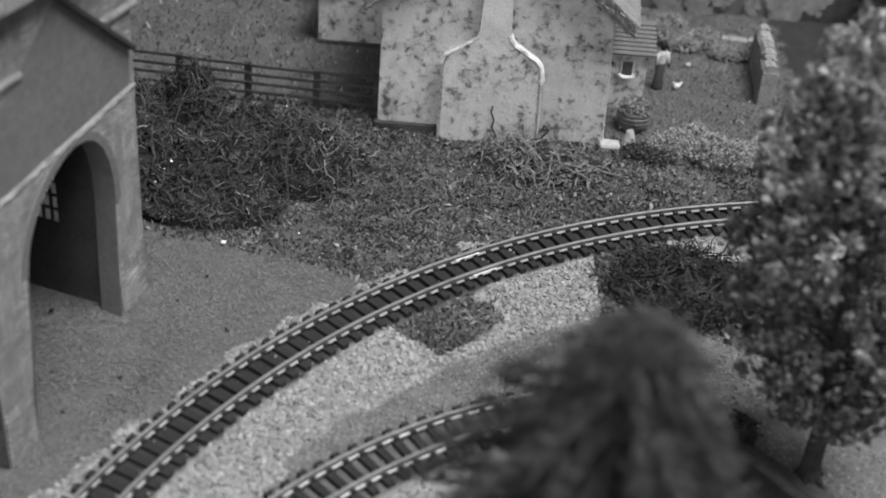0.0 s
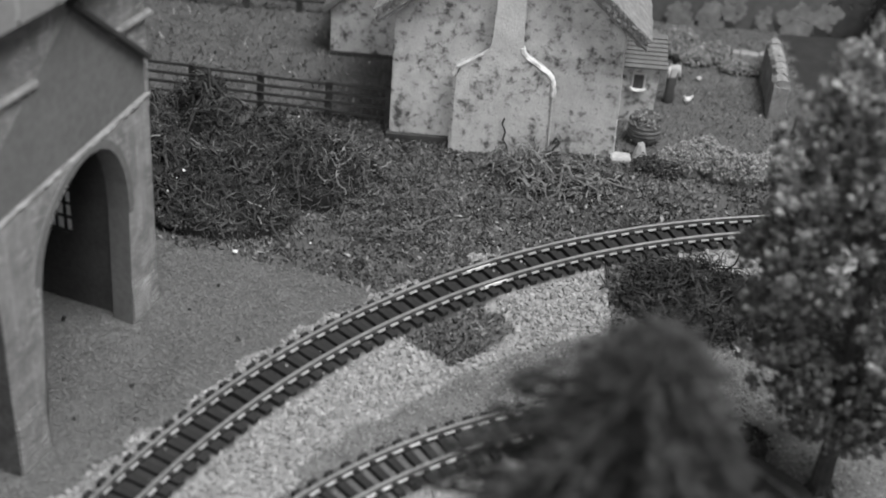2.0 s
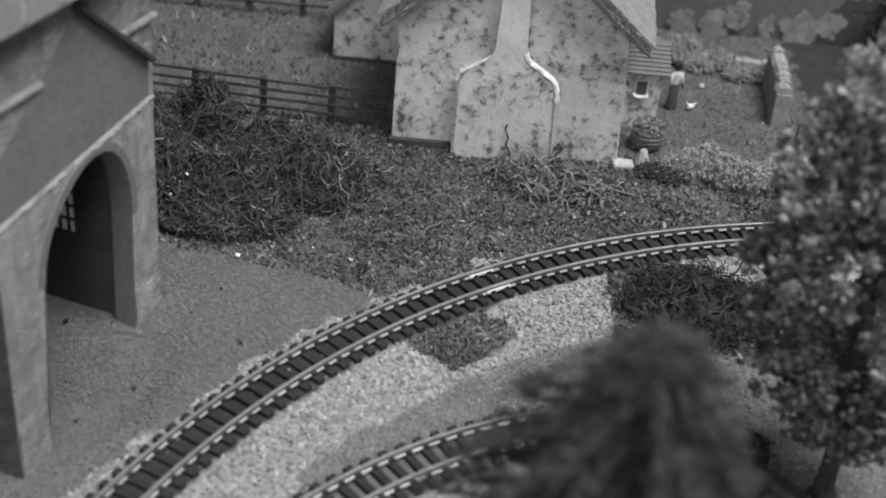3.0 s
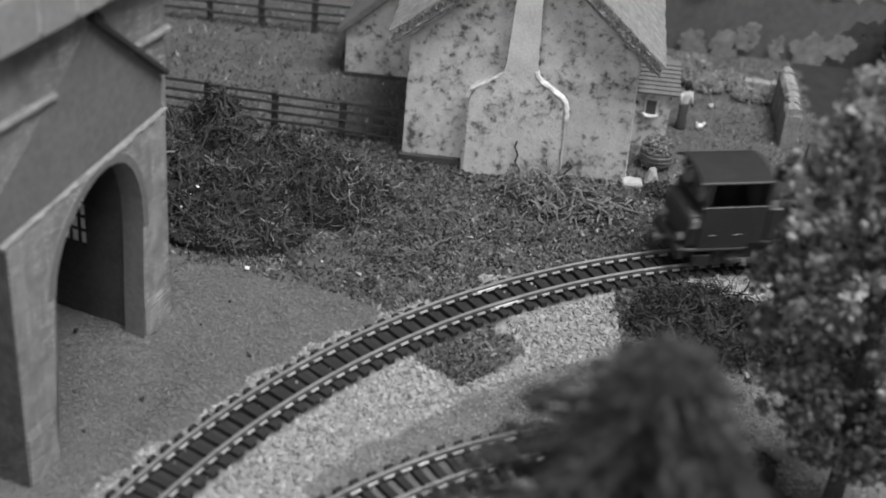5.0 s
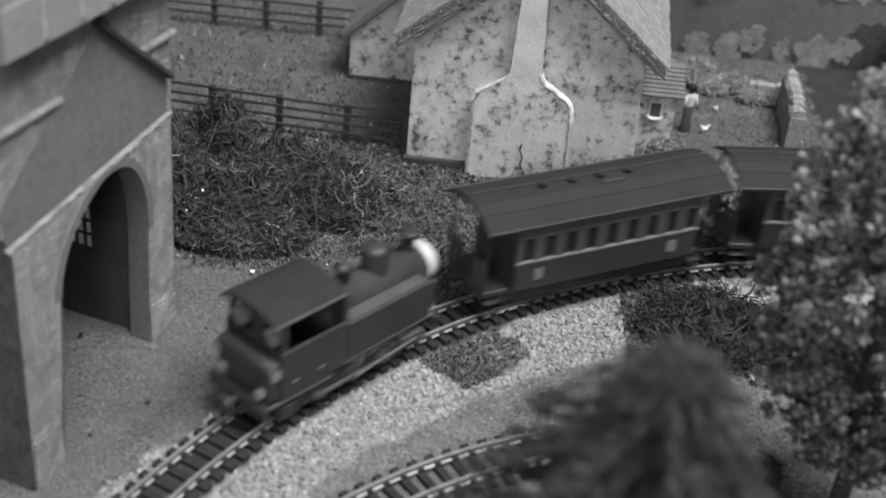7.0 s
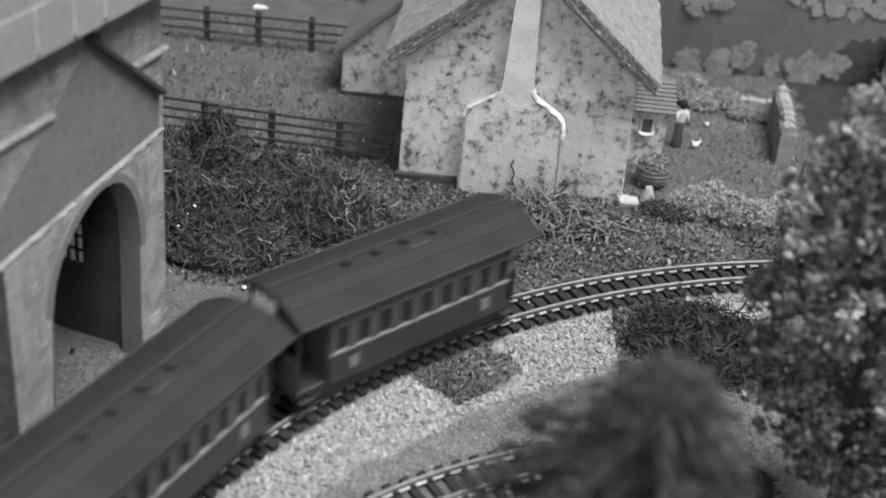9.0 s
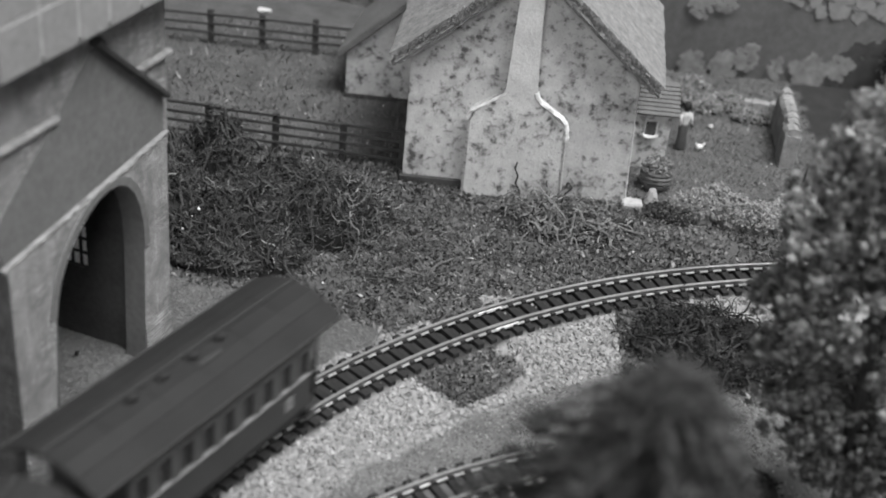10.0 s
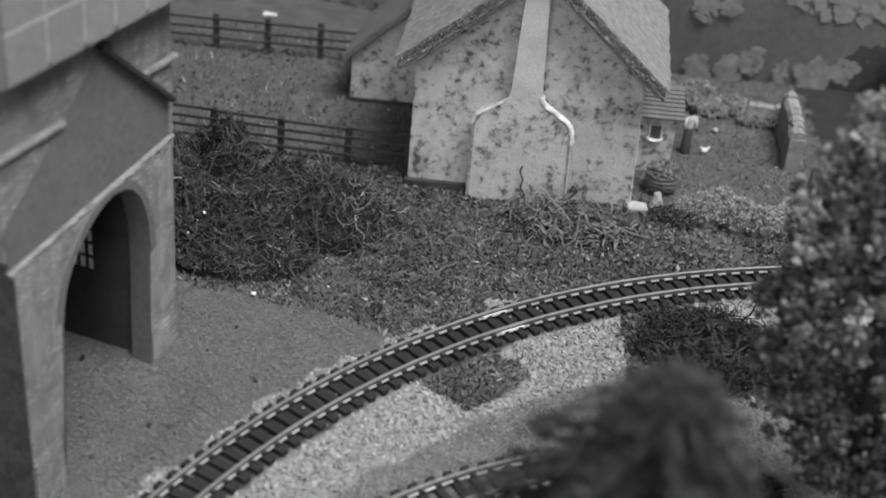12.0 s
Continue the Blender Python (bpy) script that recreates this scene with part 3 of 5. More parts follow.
# ---------------------------------------------------------------- gatehouse
def build_gatehouse():
    """Local x runs along the arched front, y into the building."""
    g = thing("gatehouse", "brick gatehouse with an arched doorway and a plain rendered gable", "building", -95, 240, 0, 70.9)
    # lower front with the arch through it
    arch = [(10.3, -20.0), (12.0, 0.0), (13.7, 20.0), (15.0, 36.0)]
    arch += [(15.8, 40.5), (17.2, 44.5), (19.4, 48.3), (22.4, 52.0), (25.8, 55.0), (29.6, 57.6), (33.8, 59.6), (38.0, 60.3),
             (42.4, 59.7), (46.0, 57.8), (49.0, 54.4), (51.2, 49.6), (52.5, 44.0)]
    arch += [(52.9, 36.0), (52.4, 20.0), (51.8, 0.0), (51.4, -20.0)]

    def top(u):
        return 58.0 + 6.6 * u / 65.0

    bm = fresh()
    pts = [(0, -20)] + arch + [(65, -20), (65, top(65)), (0, top(0))]
    plate(bm, pts, 0.0, 6.0)
    part("front_wall", bm, M_BRICK, g, "brick front wall pierced by an arch")
    # rendered ring over the arch and the smooth lining of the opening
    bm = fresh()
    ring = [p for p in arch if p[1] > 35.0]
    outer = []
    for u, z in ring:
        du, dz = u - 35.0, max(z - 37.0, 0.0)
        k = hypot(du, dz)
        outer.append((u + 2.4 * du / k, min(z + 2.4 * dz / k, top(u) - 0.2)))
    for a, b, c, d in zip(ring, outer, ring[1:], outer[1:]):
        va = [bm.verts.new((p[0], -0.4, p[1])) for p in (a, b, d, c)]
        vb = [bm.verts.new((p[0], 0.3, p[1])) for p in (a, b, d, c)]
        bm.faces.new(va)
        for i in range(4):
            bm.faces.new((va[i], vb[i], vb[(i + 1) % 4], va[(i + 1) % 4]))
    bmesh.ops.remove_doubles(bm, verts=bm.verts, dist=0.01)
    part("arch_surround", bm, M_RENDER, g, "smooth cement arch surround")
    bm = fresh()
    line = []
    for u, z in arch:
        du, dz = u - 35.0, max(z - 37.0, 0.0)
        k = hypot(du, dz)
        line.append((u - 0.3 * du / k, z - 0.3 * dz / k))
    for a, b in zip(line, line[1:]):
        bm.faces.new([bm.verts.new(p) for p in ((a[0], -0.3, a[1]), (b[0], -0.3, b[1]), (b[0], 6.1, b[1]), (a[0], 6.1, a[1]))])
    bmesh.ops.remove_doubles(bm, verts=bm.verts, dist=0.01)
    part("arch_lining", bm, M_RENDER, g, "smooth cement arch lining")
    # plinths
    for u0, u1, z1 in ((0.05, 11.3, 3.5), (52.2, 65.1, 11.0)):
        bm = fresh()
        slab_x(bm, [(-0.45, -20), (5.9, -20), (5.9, z1), (-0.05, z1), (-0.45, z1 - 3.2)], u0, u1, 0.1)
        wobble(bm, 5, 0.3, u0)
        part("plinth", bm, M_BRICK, g, "projecting brick plinth")
    # rubble facing over the near end; the end's shade is in its grey
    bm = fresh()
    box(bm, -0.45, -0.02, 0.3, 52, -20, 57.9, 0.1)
    part("end_facing", bm, M_RUBBLE, g, "rubble end face darkened as the shaded side")
    # side and inner walls
    bm = fresh()
    box(bm, 0, 3.5, 6, 52, -20, 57.9)
    part("side_wall", bm, M_BRICK, g)
    # dark walls stand in for the passage's shade; back and floor close it unseen
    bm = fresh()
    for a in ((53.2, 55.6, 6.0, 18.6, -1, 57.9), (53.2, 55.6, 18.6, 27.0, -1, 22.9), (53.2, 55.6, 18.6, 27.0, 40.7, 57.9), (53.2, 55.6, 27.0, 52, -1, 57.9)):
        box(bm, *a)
    part("passage_wall", bm, M_DARK, g, "passage wall darkened for shade, with a window")
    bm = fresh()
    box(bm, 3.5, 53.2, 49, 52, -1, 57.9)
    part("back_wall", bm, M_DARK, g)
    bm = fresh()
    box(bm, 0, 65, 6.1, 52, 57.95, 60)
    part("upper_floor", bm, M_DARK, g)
    bm = fresh()
    box(bm, 54.6, 55.0, 18.7, 26.9, 23.0, 40.6)
    pane = part("window", bm, M_PANE, g, "pale barred passage window")
    for y in (21.3, 24.1):
        bm = fresh()
        box(bm, 53.9, 54.5, y - 0.35, y + 0.35, 23.0, 40.6)
        part("glazing_bar", bm, M_DARK, pane)
    for z in (27.3, 31.7, 36.1):
        bm = fresh()
        box(bm, 53.9, 54.5, 18.7, 26.9, z - 0.3, z + 0.3)
        part("glazing_bar", bm, M_DARK, pane)
    # rendered gable over the arch
    bm = fresh()
    plate(bm, [(-0.6, 58.4), (65.4, 65.0), (65.4, 74.5), (37.3, 98.0), (-0.6, 69.5)], 1.15, 1.46, 0.0, 0.05)
    part("gable", bm, M_RENDER, g, "plain cement rendered gable")
    bm = fresh()
    m = Matrix.Translation((51.6, 0.8, 86.9)) @ Matrix.Rotation(radians(39.9), 4, "Y")
    box(bm, -19.6, 18.6, -1.9, 3.6, -0.7, 0.9, 0.35, m)
    box(bm, -20.4, -17.0, -2.0, 3.6, -0.6, 1.9, 0.5, m)
    box(bm, 2.0, 4.5, -2.0, 3.6, -0.6, 1.4, 0.4, m)
    part("coping", bm, M_COPING, g, "dark sloping gable coping")
    bm = fresh()
    n = 24
    for i in range(n):
        u0, u1 = -1.4 + 67 * i / n, -1.4 + 67 * (i + 1) / n
        w = 0.25 * noise.noise((i * 0.9, 3.0, 0.0))
        a = [bm.verts.new(p) for p in ((u0, -0.25 + w, top(u0) + 0.0), (u1, -0.25 + w, top(u1) + 0.0), (u1, -0.1 + w, top(u1) + 0.1), (u0, -0.1 + w, top(u0) + 0.1))]
        b = [bm.verts.new((v.co.x, 1.35, v.co.z + 0.2)) for v in a]
        bm.faces.new(a)
        for k in range(4):
            bm.faces.new((a[k], b[k], b[(k + 1) % 4], a[(k + 1) % 4]))
    bmesh.ops.remove_doubles(bm, verts=bm.verts, dist=0.3)
    bead(bm, [(-1.6, 0.1, top(-1.6)), (20, 0.3, top(20) + 0.1), (42, 0.2, top(42)), (65.8, 0.2, top(65.8))], 0.5, 2.0, 0.8)
    part("ledge", bm, M_LEDGE_DULL, g, "worn pale ledge above the arch")
    # upper storey
    bm = fresh()
    box(bm, -1.0, 68.0, 1.5, 52, 60.05, 108, 0.3)
    part("upper_wall", bm, M_BRICK, g, "brick upper wall")
    for u0, u1 in ((-2.5, 22.4), (52.0, 69.5)):
        bm = fresh()
        slab_x(bm, [(0.2, 85.3), (2.0, 84.9), (2.0, 86.9), (1.0, 86.8), (0.2, 86.3)], u0, u1, 0.15)
        part("string_course", bm, M_LEDGE_DULL, g, "pale moulded string course")
    # jettied parapet with slabs
    bm = fresh()
    box(bm, -4.0, 74.0, -5.6, 52, 104.7, 150, 2.2)
    par = part("parapet", bm, M_SOFFIT, g, "overhanging slab-faced parapet")
    us = [-3.6, 10.3, 23.2, 34.6, 47.0, 60.0, 73.5]
    zs = [105.1, 117.4, 130.0, 142.0]
    for z0, z1 in zip(zs, zs[1:]):
        for u0, u1 in zip(us, us[1:]):
            bm = fresh()
            box(bm, u0 + 0.35, u1 - 0.35, -5.75, -5.0, z0 + 0.3, z1 - 0.3, 0.3)
            part("slab", bm, M_SLAB, par)
    for z0, z1 in zip(zs, zs[1:]):
        for i in range(4):
            bm = fresh()
            box(bm, -4.25, -3.5, -5.6 + i * 13 + 0.2, -5.6 + (i + 1) * 13 - 0.2, z0 + 0.2, z1 - 0.2, 0.45)
            part("slab", bm, M_SLAB, par)


build_gatehouse()


# ---------------------------------------------------------------- cottage
def build_cottage():
    h = thing("cottage", "whitewashed cottage with mottled walls and a broad chimney breast", "house", 24, 410, 0)
    X, Y = -24.0, -410.0      # plan numbers below are in the layout's own millimetres

    def shifted(bm):
        bmesh.ops.translate(bm, vec=(X, Y, 0), verts=bm.verts)
        return bm

    bm = plate(fresh(), [(-15.5, 1.5), (65.6, -1), (63.2, 47), (24.0, 83.0), (-15.8, 51.5)], 410, 414, 0.5, 0.5)
    part("gable_wall", shifted(bm), M_PLASTER, h, "mottled whitewashed gable wall")
    bm = box(fresh(), -15.0, -11.5, 413.5, 478, -1, 50)
    part("side_wall", shifted(bm), M_PLASTER, h)
    bm = plate(fresh(), [(61.5, -1), (65.3, -1), (63.2, 47), (60, 47)], 413.5, 478, 7.0)
    part("side_wall", shifted(bm), M_PLASTER, h)
    bm = plate(fresh(), [(-15.5, -1), (72, -1), (70, 47), (30.0, 83.0), (-12, 51.5)], 478, 481)
    part("back_wall", shifted(bm), M_PLASTER, h)
    bm = box(fresh(), -16.6, 5.9, 408.6, 412, -1, 2.6, 0.3)
    wobble(bm, 6, 0.4)
    part("footing", shifted(bm), M_COPING, h, "dark footing")
    # chimney breast and stack
    bm = plate(fresh(), [(6.0, -1), (41.4, -1), (40.0, 28.5), (39.3, 30.8), (37.6, 32.6), (30.2, 37.3), (28.4, 39.2), (27.6, 42.5), (26.5, 76), (25.8, 104),
                         (19.0, 104), (18.7, 76), (18.6, 42.5), (17.7, 39.4), (15.8, 37.6), (9.4, 33.6), (7.0, 32.2), (5.8, 29.5)], 404.3, 411, 0.0, 0.9)
    stack = part("chimney_breast", shifted(bm), M_CHIMNEY, h, "mottled projecting chimney breast tapering into a stack")
    # worn edges; the shoulders' whiteness also stands in for light on their slopes
    for line, r, mat, note in (
            ([(27.9, 41.2), (28.7, 39.3), (30.4, 37.5), (37.7, 32.9), (39.4, 31.0), (40.3, 28.0), (40.5, 24.0)], 1.0, M_WHITE, "knobbly worn shoulder edge, whitened for the light on it"),
            ([(40.2, 28.4), (40.6, 18.0), (41.3, 4.0)], 0.36, M_STACK, "pale worn arris"),
            ([(18.3, 40.6), (17.4, 39.2), (15.6, 37.8), (9.3, 33.8), (6.8, 32.3), (5.6, 29.0)], 0.85, M_STACK, "worn shoulder edge, pale for the light on it"),
            ([(27.6, 42.0), (26.7, 72.0), (26.2, 92.0)], 0.42, M_STACK, "pale worn arris")):
        bm = bead(fresh(), [(x, 404.9, z) for x, z in line], r, r * 7.0, 0.32)
        part("worn_lit_edge", shifted(bm), mat, stack, note)
    bm = bead(fresh(), [(65.2, 410.5, 0.0), (64.0, 410.6, 26.0), (63.1, 410.7, 46.0)], 0.5, 4.0, 0.5)
    part("worn_corner", shifted(bm), M_STACK, h, "pale worn wall corner")
    # roof: two thick slopes with ragged edges
    for pts, sh in (([(-22.5, 51.0), (-19.0, 47.6), (24.0, 83.2), (24.0, 88.8)], 4.0), ([(24.0, 88.8), (24.0, 83.2), (67.0, 45.6), (71.0, 48.2)], 7.5)):
        bm = fresh()
        rows = 26
        n = len(pts)
        rings = []
        for i in range(rows + 1):
            y = 402.5 + 82.0 * i / rows
            ring = []
            for k in range(n):
                (x0, z0), (x1, z1) = pts[k], pts[(k + 1) % n]
                m = 16 if k % 2 == 0 and abs(x1 - x0) > 10 or abs(x1 - x0) > 10 else 3
                for j in range(m):
                    f = j / m
                    ring.append(bm.verts.new((x0 + (x1 - x0) * f + sh * i / rows, y, z0 + (z1 - z0) * f)))
            rings.append(ring)
        k = len(rings[0])
        for p, q in zip(rings, rings[1:]):
            for j in range(k):
                bm.faces.new((p[j], p[(j + 1) % k], q[(j + 1) % k], q[j]))
        bm.faces.new(rings[0])
        bm.faces.new(rings[-1][::-1])
        wobble(bm, 6, 0.5)
        wobble(bm, 1.4, 0.22)
        part("roof_slope", shifted(bm), M_ROOF, h, "thick rough stone-tiled roof slope")
    # cut straw ends along the gable
    rng = np.random.default_rng(17)
    for a, b in (((-21.5, 47.6), (23.6, 84.4)), ((24.4, 84.4), (69.4, 45.6))):
        bm = bead(fresh(), [(a[0], 402.9, a[1]), (b[0], 402.9, b[1])], 0.9, a[0], 0.35)
        verge = part("verge", shifted(bm), M_VERGE, h, "bristly cut verge of the roof")
        n = 1500
        k = rng.uniform(0, 1, n)
        off = rng.uniform(-1.6, 3.4, n)
        p = np.stack([a[0] + (b[0] - a[0]) * k + X, np.full(n, 402.5 + Y) - rng.uniform(0, 0.4, n), a[1] + (b[1] - a[1]) * k + off], 1)
        v, f = pieces(BLADE_V * (1, 0.2, 1), BLADE_F, p, rng.uniform(0.7, 1.6, n), upright_turns(rng, n, 0.5), 0.3, rng)
        tagged(mesh_part("straw_fringe", v, f, M_STRAW, verge, "fine dark straw ends"), kind="stuff")
    # annexe behind
    bm = plate(fresh(), [(-43.6, 1), (-17.0, 1), (-17.0, 47), (-20, 44), (-43.9, 20.0)], 476, 520, 6.0, 0.4)
    part("annexe_wall", shifted(bm), M_PLASTER, h, "mottled whitewashed annexe")
    bm = box(fresh(), -44.2, -17, 475.3, 477.5, -1, 1.6, 0.2)
    part("footing", shifted(bm), M_COPING, h, "dark footing")
    bm = plate(fresh(), [(-47.5, 20.2), (-46.2, 18.0), (-14.0, 46.5), (-14.0, 50.0)], 472.5, 522, 6.0, 0.4)
    part("annexe_roof", shifted(bm), M_ROOF_DARK, h, "smooth lean-to annexe roof")
    # outhouse against the side wall
    bm = plate(fresh(), [(66.0, -1), (82.2, -1), (82.0, 23.2), (66.0, 23.2)], 440, 460, 2.0, 0.4)
    part("outhouse_wall", shifted(bm), M_PLASTER, h, "small whitewashed outhouse")
    for i in range(8):
        y0, z0 = 437.4 + i * 1.75, 22.6 + i * 0.95
        bm = slab_x(fresh(), [(y0, z0), (y0 + 2.8, z0 + 0.8), (y0 + 2.8, z0 + 1.35), (y0 - 0.12, z0 + 0.6)], 65.5, 84.4 + 0.1 * (i % 2), 0.0)
        part("roof_board", shifted(bm), M_ROOF_DARK, h, "overlapping outhouse roof board")
    bm = box(fresh(), 66, 82, 449.5, 460, 23, 29.0)
    part("outhouse_wall", shifted(bm), M_ROOF_DARK, h)
    win = part("outhouse_window", shifted(box(fresh(), 72.7, 76.7, 439.6, 440.3, 13.6, 19.2, 0.1)), M_DARK, h, "small dark outhouse window")
    for x0, x1, z0, z1 in ((72.1, 72.8, 13.4, 19.4), (76.6, 77.3, 13.4, 19.4), (72.1, 77.3, 19.2, 19.9)):
        part("window_frame", shifted(box(fresh(), x0, x1, 439.2, 440.3, z0, z1, 0.2)), M_STACK, win)
    bm = bead(fresh(), [(71.8, 439.2, 14.2), (72.6, 439.0, 13.4), (74.8, 438.9, 13.1), (76.8, 439.0, 13.4), (77.6, 439.2, 14.2)], 0.6, 3.0, 0.3)
    part("sill", shifted(bm), M_WHITE, win, "white window sill")


build_cottage()


# ---------------------------------------------------------------- fences, walls, garden things
def build_fence(name, label, posts, y, tall, rails, lean=0.0):
    f = thing(name, label, "fence", posts[0], y, 0)
    rng = random.Random(len(posts))
    for x in posts:
        bm = fresh()
        box(bm, x - posts[0] - 1.3, x - posts[0] + 1.3, -0.8, 0.8, -1, tall + lean * (posts[-1] - x) + rng.uniform(-0.3, 0.6), 0.25)
        wobble(bm, 4, 0.25, x)
        part("post", bm, M_TIMBER, f)
    for z in rails:
        for x0, x1 in zip(posts, posts[1:]):
            bm = fresh()
            d = rng.uniform(-0.35, 0.35)
            z0, z1 = z + lean * (posts[-1] - x0) + d, z + lean * (posts[-1] - x1) + d
            plate(bm, [(x0 - posts[0] - 0.6, z0 - 0.55), (x1 - posts[0] + 0.6, z1 - 0.55), (x1 - posts[0] + 0.6, z1 + 0.55), (x0 - posts[0] - 0.6, z0 + 0.55)], -1.3, -0.55, 0.0, 0.12)
            part("rail", bm, M_TIMBER, f)


build_fence("fence", "dark four-rail timber fence beside the bushes", [-136.0, -112.0, -87.5, -63.0, -38.4, -16.6], 421.0, 14.4, (2.6, 6.2, 9.8, 13.4), 0.04)
build_fence("fence", "dark timber fence on the meadow's far edge", [-130.0, -106.2, -84.0, -61.2, -38.0], 516.0, 15.2, (5.0, 9.0, 13.4))


def build_garden_wall():
    w = thing("garden_wall", "low rounded stone garden wall turning a corner", "wall", 131.2, 451, 0)
    rng = random.Random(11)
    for i in range(7):
        y = i * 5.8
        cxr = 0.75 * i + 0.5 * sin(i * 0.9)
        bm = fresh()
        box(bm, -3.1 + cxr, 3.1 + cxr, y, y + 5.78, -1, 13.6 + 0.5 * rng.random(), 0.25)
        wobble(bm, 4, 0.5, i)
        part("stone_block", bm, M_WALLSTONE, w)
        bm = fresh()
        rod(bm, (cxr, y + 0.2, 13.8), (cxr, y + 5.5, 13.8 + rng.uniform(-0.3, 0.5)), 3.2, 3.0, 9)
        wobble(bm, 3, 0.5, i + 3)
        part("coping_stone", bm, M_WALLSTONE, w, "rounded coping stone")
    # the short return at the back
    for i in range(4):
        m = Matrix.Translation((2.0 - 3.6 * i, 44.0 + 1.0 * i, 0)) @ Matrix.Rotation(radians(-14), 4, "Z")
        bm = box(fresh(), -1.79, 1.79, -2.2, 2.2, -1, 7.8 - 0.5 * i + 0.6 * rng.random(), 0.25, m)
        wobble(bm, 3, 0.7, i + 9)
        part("stone_block", bm, M_WALLSTONE, w)


build_garden_wall()

def build_planter():
    """A round ribbed basket heaped with rough straw."""
    b = thing("planter", "round ribbed basket heaped with rough pale plants", "planter", 77.6, 424.5, 0)
    prof = [(2.6, -0.3), (3.6, 0.2)]
    for k in range(5):
        r = (5.0, 5.9, 6.35, 6.5, 6.3)[k]
        prof += [(r - 0.55, 0.4 + 1.5 * k), (r, 0.75 + 1.5 * k), (r, 1.35 + 1.5 * k), (r - 0.55, 1.75 + 1.5 * k)]
    prof += [(5.2, 8.2), (0.3, 8.3)]
    bm = lathe(fresh(), prof, 24)
    wobble(bm, 3, 0.25)
    part("basket", bm, M_BARREL, b, "ribbed straw basket")
    rng = np.random.default_rng(77)
    n = 420
    a, k = rng.uniform(0, 2 * pi, n), np.sqrt(rng.uniform(0, 1, n))
    x, y = 6.1 * k * np.cos(a), 6.1 * k * np.sin(a)
    p = np.stack([x, y, 7.6 + 4.2 * np.sqrt(np.clip(1 - k * k, 0, 1)) * rng.uniform(0.75, 1.0, n)], 1)
    v, f = pieces(STONE_V, OCTA_F, p, rng.uniform(0.4, 0.95, n), random_turns(rng, n), 0.4, rng)
    tagged(mesh_part("planting", v, f, M_PLANT, b, "rough heaped plants"), kind="stuff")


build_planter()


def build_figurine():
    """A small painted figure, one plain shape."""
    bm = lathe(fresh(), [(2.6, 0), (2.8, 1.0), (2.2, 6), (2.3, 9.5), (1.9, 11), (2.6, 14.2), (2.2, 15.8), (0.9, 16.4), (1.7, 17.4), (1.9, 18.6), (1.2, 20.0), (0.2, 20.3)], 14)
    bmesh.ops.scale(bm, vec=(1, 0.75, 1), verts=bm.verts)
    rod(bm, (2.4, -0.3, 15.2), (3.6, -0.9, 9.4), 0.8, 0.6, 7)
    rod(bm, (-2.4, -0.3, 15.2), (-2.8, -1.2, 9.8), 0.8, 0.6, 7)
    ob = tagged(part("figurine", bm, M_FIG_SHIRT, None, "", True), "small painted standing figurine in the garden", "figurine")
    ob.matrix_basis = pose(90.6 * MM, 459 * MM, 0, 0, 0, 20) @ Matrix.Diagonal((0.85, 0.85, 1, 1))


build_figurine()


def build_hen(x, y, rz):
    bm = fresh()
    bmesh.ops.create_uvsphere(bm, u_segments=10, v_segments=7, radius=1.7, matrix=Matrix.Translation((0, 0, 2.2)) @ Matrix.Diagonal((1.35, 0.8, 0.9, 1)))
    rod(bm, (1.5, 0, 2.8), (2.3, 0, 4.6), 0.7, 0.45, 7)
    rod(bm, (-1.6, 0, 2.6), (-2.9, 0, 4.3), 0.9, 0.3, 6)
    rod(bm, (0.2, 0.4, -0.2), (0.2, 0.4, 1.2), 0.22, 0.22, 5)
    rod(bm, (0.2, -0.4, -0.2), (0.2, -0.4, 1.2), 0.22, 0.22, 5)
    ob = tagged(part("hen", bm, M_WHITE, None, "", True), "tiny white hen on the garden earth", "hen")
    ob.matrix_basis = pose(x * MM, y * MM, 0, 0, 0, rz) @ Matrix.Scale(0.75, 4)


build_hen(98.2, 459, 200)

bm = box(fresh(), 64.2, 71.6, 406.0, 411.5, -0.6, 1.5, 0.5)
wobble(bm, 3, 0.6)
tagged(part("step_stone", bm, M_LEDGE), "white stone step at the cottage corner", "step")
bm = lathe(fresh(), [(2.6, -0.5), (2.8, 1.6), (2.0, 4.0), (1.1, 6.4), (0.3, 7.4)], 10)
wobble(bm, 2, 1.1)
ob = tagged(part("marker_stone", bm, M_SOFFIT), "upright pale marker stone beside the step", "stone")
ob.matrix_basis = pose(74.5 * MM, 409 * MM, 0)

# low dark edging beside the tree
bm = fresh()
box(bm, -30, 34, -1.6, 1.6, -1, 7.0, 0.6)
wobble(bm, 9, 0.4)
ob = tagged(part("timber_edging", bm, M_BARK), "low dark timber edging on the ground", "edging")
ob.matrix_basis = pose(92.5 * MM, 237 * MM, 0, 0, 0, -52.4)


# ---------------------------------------------------------------- bushes and ground cover
def dome(x, y, cx, cy, rx, ry, h):
    k = ((x - cx) / rx) ** 2 + ((y - cy) / ry) ** 2
    return h * np.sqrt(np.clip(1 - k, 0, 1))


